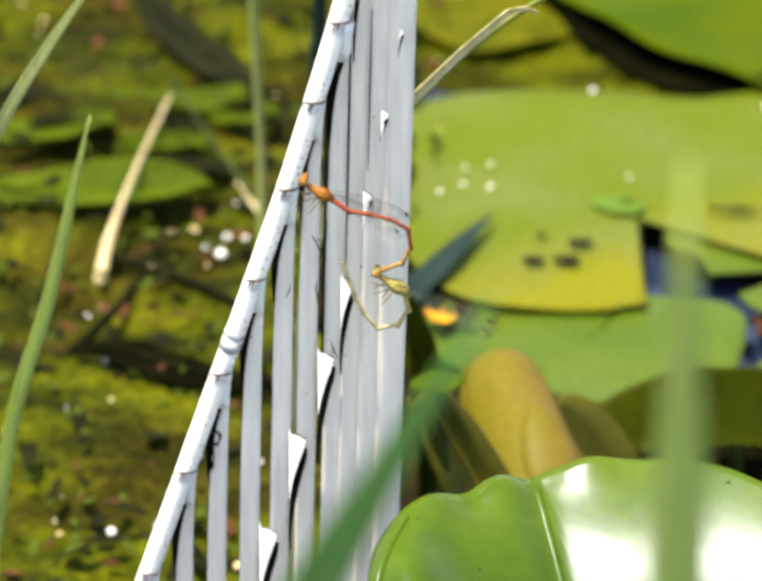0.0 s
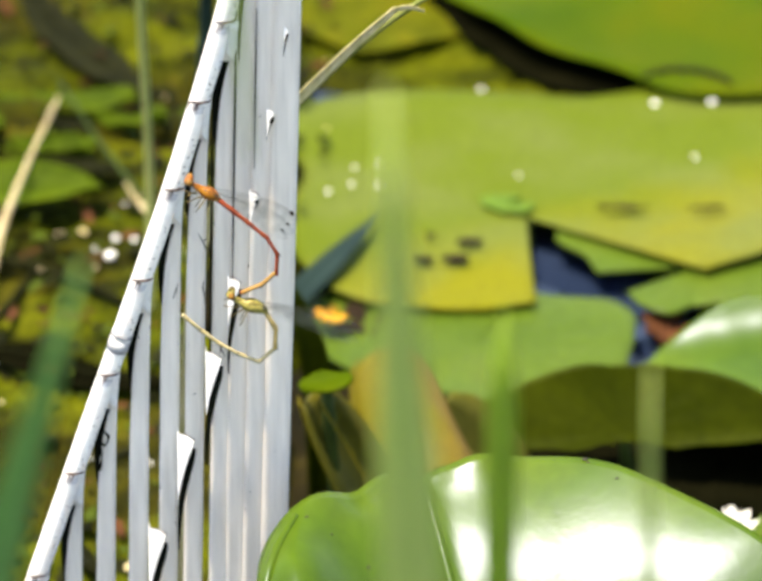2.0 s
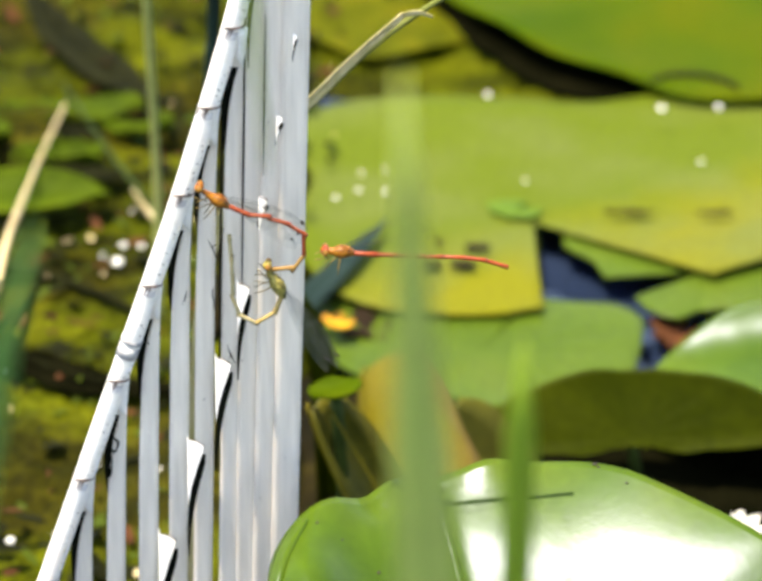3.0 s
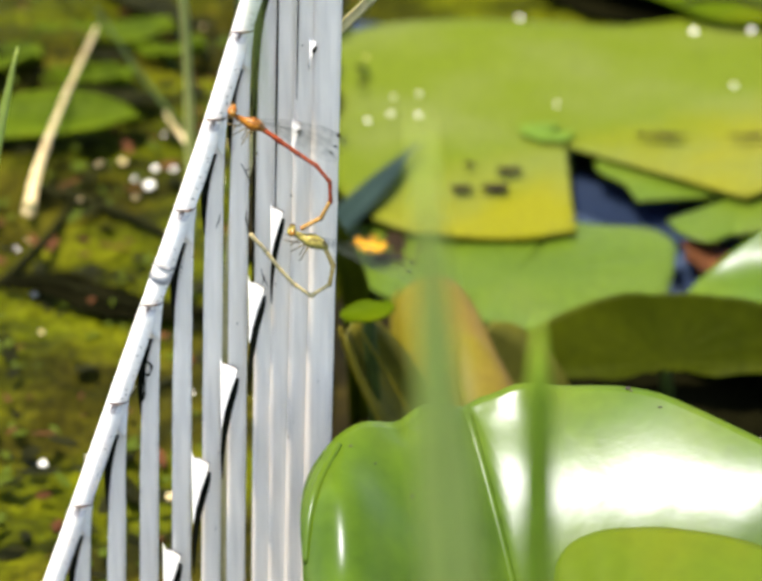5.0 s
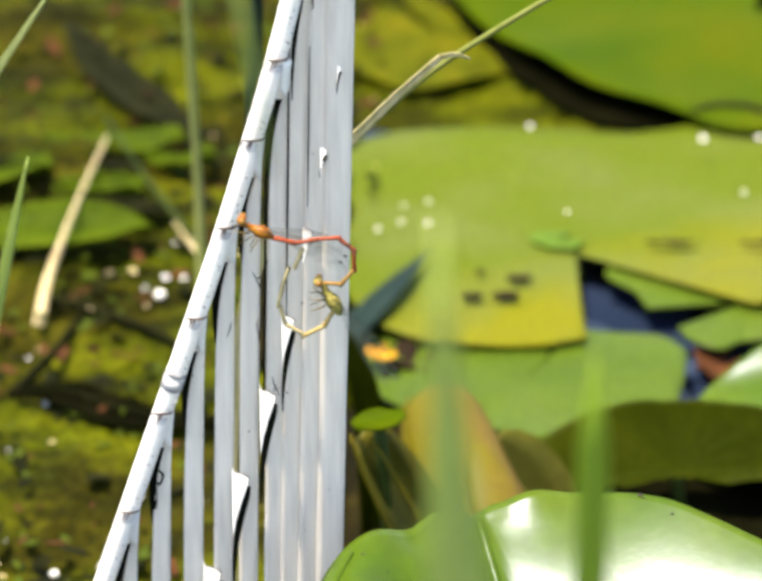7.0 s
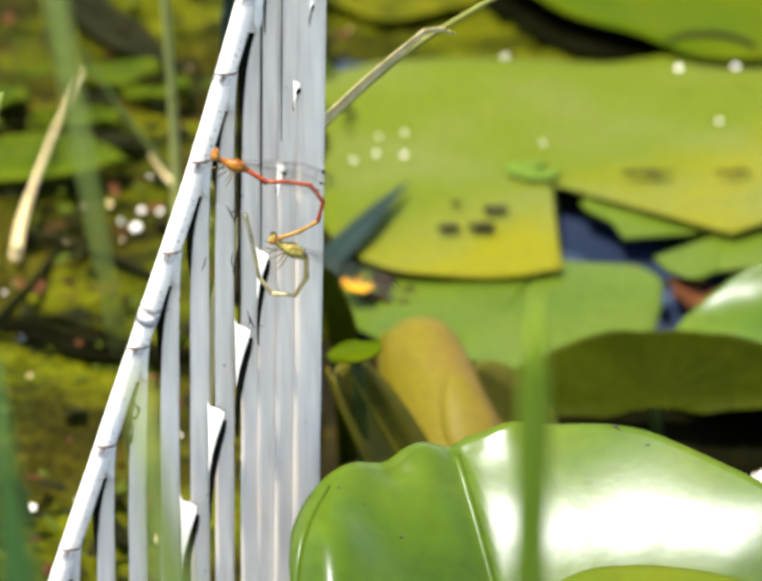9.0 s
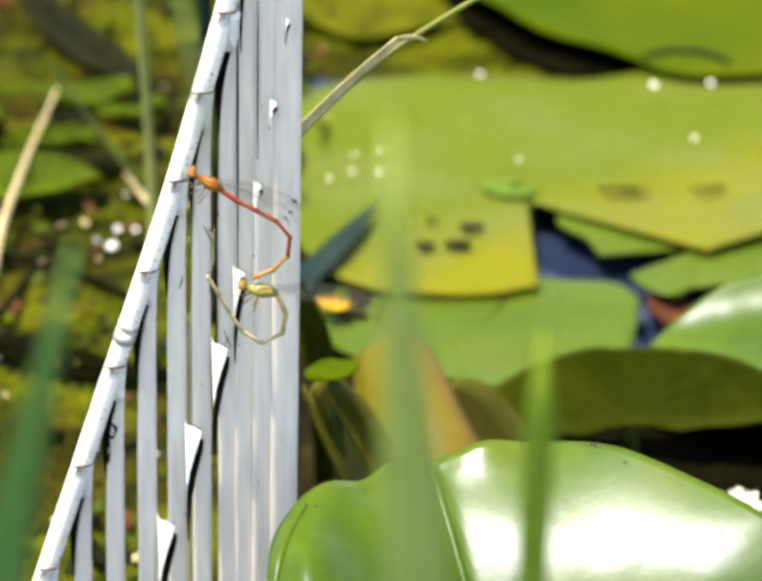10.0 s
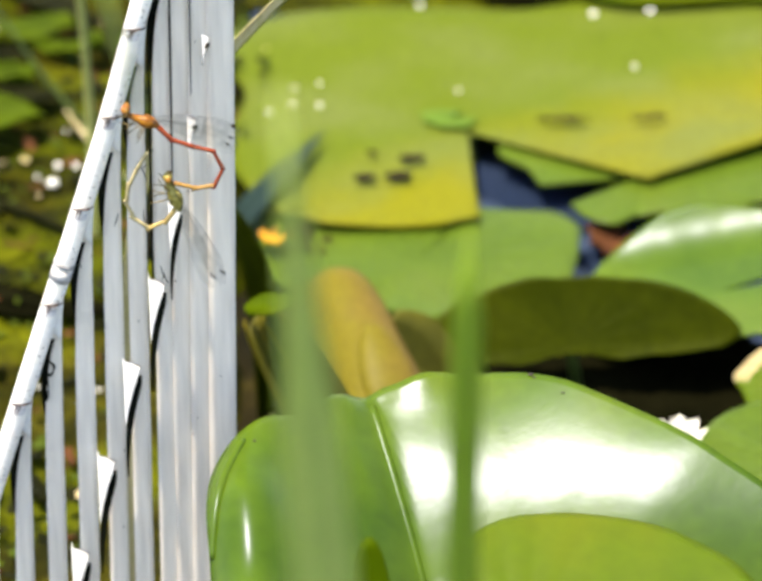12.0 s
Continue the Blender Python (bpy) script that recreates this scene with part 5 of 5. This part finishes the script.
    male_at(12, (4.3, 6.7), (5.9, 4.4), (10.4, 2.7), (13.2, -0.7), (17.3, -2.4), (21.6, -3.7), (23.3, -7.9), (21.5, -11.6), (17.8, -12.2), (13.4, -10.9))  
    female_at(0, (19.1, -14.2), (20.8, -16.3), (24.7, -18.8), (25.5, -22.9), (23.5, -26.5), (19.2, -27.6), (16.6, -24.3), (14.7, -20.4), (13.3, -16.2), (12.2, -12.0))  
    female_at(0.5, (14.4, -10.5), (15.2, -13.3), (18.4, -17.5), (17.0, -22.0), (13.1, -24.4), (9.0, -22.4), (7.6, -17.9), (7.7, -13.2), (7.7, -8.4), (7.6, -3.7))  
    female_at(1, (13.2, -17.3), (14.4, -19.3), (18.6, -22.2), (19.8, -26.7), (18.0, -31.0), (13.6, -32.3), (10.3, -28.7), (7.5, -24.8), (5.5, -20.4), (2.7, -16.4))  
    female_at(1.5, (12.5, -19.7), (14.0, -21.2), (18.4, -24.0), (20.1, -28.4), (18.7, -32.7), (14.8, -35.5), (10.8, -32.8), (8.0, -29.0), (5.4, -24.9), (2.5, -21.1))  
    female_at(2, (12.3, -19.6), (13.8, -21.5), (19.2, -23.6), (21.4, -27.9), (21.2, -32.5), (17.7, -35.8), (13.3, -33.7), (9.3, -31.1), (5.7, -27.9), (2.2, -24.5))  
    female_at(2.5, (16.9, -4.8), (17.1, -7.7), (19.8, -11.1), (19.6, -15.7), (16.5, -19.1), (12.1, -18.2), (10.1, -13.9), (9.7, -9.2), (9.5, -4.5), (9.1, 0.2))  
    female_at(2.7, (18.0, -8.5), (18.4, -10.7), (21.0, -15.9), (19.4, -20.1), (15.7, -22.5), (12.0, -20.2), (10.7, -15.7), (10.9, -11.0), (11.0, -6.3), (10.7, -1.7))  
    female_at(4.3, (16.4, -15.5), (17.6, -17.5), (20.7, -21.5), (20.1, -26.0), (18.0, -29.7), (13.8, -30.1), (10.9, -26.7), (9.2, -22.5), (7.7, -18.3), (6.5, -13.9))  
    female_at(4.5, (15.6, -17.1), (16.0, -19.2), (21.1, -22.7), (21.7, -27.4), (20.2, -32.1), (15.6, -33.5), (12.4, -30.0), (10.2, -25.7), (8.2, -21.2), (6.1, -16.8))  
    female_at(5, (15.9, -21.3), (17.4, -22.8), (22.6, -25.1), (24.3, -29.6), (23.5, -34.1), (19.6, -36.9), (15.9, -33.8), (13.0, -30.0), (10.4, -25.9), (7.4, -22.0))  
    female_at(5.5, (15.9, -22.7), (17.1, -24.4), (22.6, -26.2), (25.1, -30.4), (24.8, -35.2), (20.9, -38.4), (17.1, -35.2), (14.1, -31.2), (11.3, -27.1), (7.7, -23.6))  
    female_at(6, (16.0, -23.4), (17.5, -24.6), (23.1, -26.1), (25.1, -30.5), (25.0, -35.2), (21.5, -38.6), (17.5, -35.9), (14.2, -32.3), (10.8, -28.8), (7.2, -25.6))  
    female_at(6.5, (16.5, -20.8), (18.5, -21.6), (23.9, -23.7), (25.5, -28.2), (25.3, -32.9), (22.0, -36.4), (17.9, -34.2), (14.5, -31.1), (11.9, -27.1), (8.9, -23.3))  
    female_at(6.7, (19.7, -7.8), (21.2, -10.1), (23.6, -14.7), (21.3, -18.5), (17.1, -20.5), (13.5, -17.8), (12.5, -13.5), (13.6, -9.0), (15.2, -4.7), (16.9, -0.4))  
    female_at(8.3, (14.5, -8.5), (15.4, -10.2), (18.8, -13.6), (18.5, -18.4), (15.9, -22.2), (11.5, -21.3), (9.2, -17.0), (9.0, -12.1), (9.1, -7.1), (9.2, -2.2))  
    female_at(8.5, (14.4, -9.8), (15.6, -11.0), (19.9, -15.0), (19.8, -19.6), (17.1, -23.0), (12.8, -21.8), (10.7, -17.8), (10.3, -13.2), (10.0, -8.5), (9.9, -3.9))  
    female_at(9, (15.1, -13.4), (16.5, -14.9), (21.9, -17.9), (21.8, -22.8), (19.3, -26.7), (14.5, -26.3), (12.0, -22.0), (11.4, -17.2), (10.7, -12.3), (9.8, -7.4))  
    female_at(9.5, (13.7, -16.6), (15.2, -18.3), (20.6, -20.4), (21.4, -25.4), (19.8, -30.0), (14.7, -30.6), (11.6, -26.9), (10.0, -22.1), (8.7, -17.2), (7.2, -12.4))  
    female_at(10, (13.5, -19.6), (14.6, -20.8), (20.6, -22.0), (22.2, -26.7), (21.4, -31.5), (16.9, -33.7), (13.1, -30.7), (10.7, -26.4), (8.6, -21.8), (6.3, -17.4))  
    female_at(10.5, (13.0, -21.2), (14.4, -22.4), (20.3, -23.7), (22.7, -27.9), (22.0, -32.6), (18.1, -35.4), (14.1, -32.8), (11.0, -29.1), (8.3, -25.1), (5.3, -21.4))  
    female_at(11, (17.8, -15.2), (19.2, -16.2), (23.1, -18.0), (24.4, -22.5), (23.5, -27.1), (19.5, -29.3), (15.9, -26.1), (13.2, -22.3), (10.8, -18.2), (8.2, -14.1))  
    female_at(11.5, (15.8, -5.9), (16.2, -8.2), (19.8, -12.1), (19.1, -16.6), (16.1, -19.6), (11.9, -18.8), (10.0, -14.6), (9.8, -10.0), (10.1, -5.3), (10.5, -0.7))  
    female_at(12, (12.0, -9.4), (12.1, -11.3), (13.7, -16.3), (11.3, -19.5), (7.6, -21.3), (4.8, -18.9), (3.3, -15.3), (3.9, -11.4), (5.7, -7.7), (7.8, -4.1))  
    key_body(MALE, male, (-10, -9, -2, 6))
    key_body(FEMALE, female, (-6, -4, 0, 2))
    # the leaning reed sinks and lifts in the breeze
    walk(REED, [(t, pose(-0.042 + 0.001 * side, 0.84, 0.04 + 0.00093 * drop, 0, turn, 0)) for t, side, drop, turn in (
        (0, 0, 0, 0), (5.5, 0, 0, 0), (6.7, -1, -1, 0), (8.3, -4.4, -12, 2), (9.0, -4, -12, 2), (9.5, -2.5, -10.4, 1), (10.5, -2, -9.8, 1), (11.0, -1.5, -8, 1), (12, -1, -7, 0))])
    # the third one darts in, hovers and leaves
    flyer, head, thorax, segs, wings = FLYER
    for ob, x, z in ((head, 0.0009, 0.0002), (thorax, 0.0016, 0)):
        ob.location = (x, 0, z)
    x, z = 0.0066, 0.0
    for s, tilt in zip(segs, (1.0, 0.5, -1.0, -2.0, -0.5, 5.0, 16.0)):
        s.matrix_basis = pose(x, 0, z, 0, tilt, 0)
        x += 0.0044 * math.cos(radians(tilt))
        z -= 0.0044 * math.sin(radians(tilt))
    for k, w in enumerate(wings):
        w.matrix_basis = pose(0.004, (-0.0009, 0.0009)[k % 2], 0.001, (57, 63)[k % 2], (-18, -10, -35, -28)[k], 0)
    walk(flyer, [
        (0, pose(0.20, 0.766, 0.22, 0, 0, 0)),
        (1.9, pose(0.13, 0.766, 0.215, 0, 0, 0)),
        (2.1, pose(0.0510, 0.7660, 0.2034, 0, 0.1, 0)),
        (2.2, pose(0.0493, 0.7660, 0.1803, 0, 1.0, 0)),
        (2.3, pose(0.0315, 0.7660, 0.1774, 0, 3.0, 0)),
        (2.4, pose(0.0038, 0.7660, 0.1818, 0, 3.7, 0)),
        (2.5, pose(-0.0054, 0.7660, 0.1913, 0, 1.8, 0)),
        (2.6, pose(-0.0200, 0.7660, 0.1835, 0, -3.4, 0)),
        (2.7, pose(-0.0212, 0.7660, 0.1764, 0, -1.7, 0)),
        (3.2, pose(-0.0150, 0.7500, 0.1720, 0, 5, 0)),
        (3.9, pose(-0.0170, 0.7100, 0.1720, 0, 15, 0)),
        (4.3, pose(-0.0265, 0.6900, 0.1552, 0, 33.3, 0)),
        (4.4, pose(-0.045, 0.675, 0.105, 0, 36, 0)),
        (4.6, pose(-0.090, 0.60, 0.050, 0, 30, 0)),
        (5.4, pose(-0.40, 0.40, 0.060, 0, 5, 0)),
        (12, pose(-2.60, -0.60, 0.120, 0, -2, 0)),
    ])
    walk(WIDE, [
        (0, pose(0.0192, 0.42, 0.3750, 0, 0.4, 0)),
        (0.5, pose(0.0204, 0.42, 0.3824, 0, 1.2, 0)),
        (1, pose(0.0076, 0.42, 0.3888, 0, -1.1, 0)),
        (1.5, pose(0.0015, 0.42, 0.3862, 0, -1.0, 0)),
        (2, pose(-0.0003, 0.42, 0.3832, 0, -1.8, 0)),
        (2.5, pose(-0.0005, 0.42, 0.3853, 0, -1.8, 0)),
        (4.5, pose(0.0003, 0.42, 0.3827, 0, -1.5, 0)),
        (5, pose(-0.0025, 0.42, 0.3703, 0, -2.5, 0)),
        (5.5, pose(-0.0064, 0.42, 0.3701, 0, -2.3, 0)),
        (6, pose(-0.0036, 0.42, 0.3782, 0, -1.3, 0)),
        (6.5, pose(-0.0020, 0.42, 0.3741, 0, -1.4, 0)),
        (8.5, pose(-0.0119, 0.42, 0.3606, 0, -3.0, 0)),
        (9, pose(-0.0332, 0.42, 0.3443, 0, -5.4, 0)),
        (9.5, pose(-0.0171, 0.42, 0.3563, 0, -1.0, 0)),
        (10, pose(-0.0014, 0.42, 0.3780, 0, -1.3, 0)),
        (10.5, pose(-0.0016, 0.42, 0.3760, 0, -1.5, 0)),
        (11, pose(-0.0030, 0.42, 0.3813, 0, -2.6, 0)),
        (11.5, pose(-0.0040, 0.42, 0.3725, 0, -2.5, 0)),
        (12, pose(-0.0039, 0.42, 0.3744, 0, -1.8, 0)),
    ])
    walk(NARROW, [
        (0, pose(-0.0153, 0.5, 0.2551, 0, -7.8, 0)),
        (0.5, pose(-0.0030, 0.5, 0.3041, 0, -1.7, 0)),
        (1, pose(0.0156, 0.5, 0.3050, 0, 0.3, 0)),
        (1.5, pose(0.0177, 0.5, 0.3033, 0, 1.9, 0)),
        (2, pose(0.0148, 0.5, 0.3085, 0, 0.9, 0)),
        (2.5, pose(0.0169, 0.5, 0.3067, 0, 1.7, 0)),
        (4.5, pose(0.0090, 0.5, 0.2989, 0, 1.8, 0)),
        (5, pose(0.0129, 0.5, 0.2967, 0, 0.3, 0)),
        (5.5, pose(0.0138, 0.5, 0.3079, 0, 0.9, 0)),
        (6, pose(0.0169, 0.5, 0.3065, 0, 1.4, 0)),
        (6.5, pose(0.0188, 0.5, 0.3061, 0, 1.1, 0)),
        (8.5, pose(0.0158, 0.5, 0.3092, 0, 1.8, 0)),
        (9, pose(0.0147, 0.5, 0.3067, 0, 1.8, 0)),
        (9.5, pose(0.0152, 0.5, 0.2956, 0, 6.5, 0)),
        (10, pose(0.0185, 0.5, 0.3036, 0, 2.9, 0)),
        (10.5, pose(0.0194, 0.5, 0.3062, 0, 3.4, 0)),
        (11, pose(0.0209, 0.5, 0.3090, 0, 2.9, 0)),
        (11.5, pose(0.0204, 0.5, 0.3054, 0, 2.3, 0)),
        (12, pose(0.0188, 0.5, 0.3090, 0, 2.4, 0)),
    ])
    walk(FAINT, [
        (0, pose(0.0339, 0.47, 0.3086, 0, -2.0, 0)),
        (0.5, pose(0.0293, 0.47, 0.2999, 0, 0.7, 0)),
        (1, pose(0.0245, 0.47, 0.3159, 0, 3.7, 0)),
        (1.5, pose(0.0270, 0.47, 0.2838, 0, -0.5, 0)),
        (2, pose(0.0326, 0.47, 0.3174, 0, -0.3, 0)),
        (2.5, pose(0.0278, 0.47, 0.3222, 0, -0.9, 0)),
        (3.2, pose(0.0306, 0.47, 0.2757, 0, -1.3, 0)),
        (12, pose(0.0386, 0.47, 0.2563, 0, 1.3, 0)),
    ])
    walk(DARKBLADE, [
        (0, pose(-0.0023, 0.45, 0.3404, 0, 28.0, 0)),
        (0.5, pose(-0.0098, 0.45, 0.3402, 0, 23.0, 0)),
        (1, pose(-0.0300, 0.45, 0.3485, 0, 21.0, 0)),
        (1.5, pose(-0.0376, 0.45, 0.3458, 0, 17.7, 0)),
        (2, pose(-0.0366, 0.45, 0.3445, 0, 17.0, 0)),
        (2.5, pose(-0.0393, 0.45, 0.3507, 0, 16.1, 0)),
        (4.5, pose(-0.0573, 0.45, 0.3456, 0, 12.6, 0)),
        (6.5, pose(-0.0610, 0.45, 0.3583, 0, 12.6, 0)),
        (8.5, pose(-0.0569, 0.45, 0.3354, 0, 18.0, 0)),
        (9, pose(-0.0529, 0.45, 0.3277, 0, -2.3, 0)),
        (9.5, pose(-0.0413, 0.45, 0.3432, 0, 14.3, 0)),
        (10, pose(-0.0392, 0.45, 0.3465, 0, 14.7, 0)),
        (10.5, pose(-0.0373, 0.45, 0.3503, 0, 18.2, 0)),
        (11, pose(-0.0459, 0.45, 0.3513, 0, 12.4, 0)),
        (12, pose(-0.0516, 0.45, 0.3442, 0, 11.5, 0)),
    ])
    walk(ARCH, [
        (0, pose(-0.0119, 0.5, 0.3729, 0, -2.0, 0)),
        (0.5, pose(-0.0253, 0.5, 0.3677, 0, -2.0, 0)),
        (1, pose(-0.0044, 0.5, 0.3250, 0, -3.3, 0)),
        (1.5, pose(-0.0166, 0.5, 0.3448, 0, -2.7, 0)),
        (2, pose(-0.0185, 0.5, 0.3313, 0, -1.8, 0)),
        (2.5, pose(-0.0186, 0.5, 0.3324, 0, -1.5, 0)),
        (4.5, pose(-0.0160, 0.5, 0.3243, 0, -1.3, 0)),
        (5, pose(-0.0232, 0.5, 0.3266, 0, -2.2, 0)),
        (5.5, pose(-0.0321, 0.5, 0.3265, 0, -5.0, 0)),
        (6, pose(-0.0240, 0.5, 0.3318, 0, -6.7, 0)),
        (6.5, pose(-0.0226, 0.5, 0.3362, 0, -5.2, 0)),
        (8.5, pose(-0.0372, 0.5, 0.3101, 0, -10.3, 0)),
        (9, pose(-0.0413, 0.5, 0.2987, 0, -4.5, 0)),
        (9.5, pose(-0.0392, 0.5, 0.3057, 0, -13.1, 0)),
        (10, pose(-0.0246, 0.5, 0.3297, 0, -6.2, 0)),
        (10.5, pose(-0.0226, 0.5, 0.3302, 0, -8.1, 0)),
        (11, pose(-0.0216, 0.5, 0.3294, 0, -10.2, 0)),
        (11.5, pose(-0.0244, 0.5, 0.3262, 0, -6.6, 0)),
        (12, pose(-0.0238, 0.5, 0.3278, 0, -9.3, 0)),
    ])

motions()
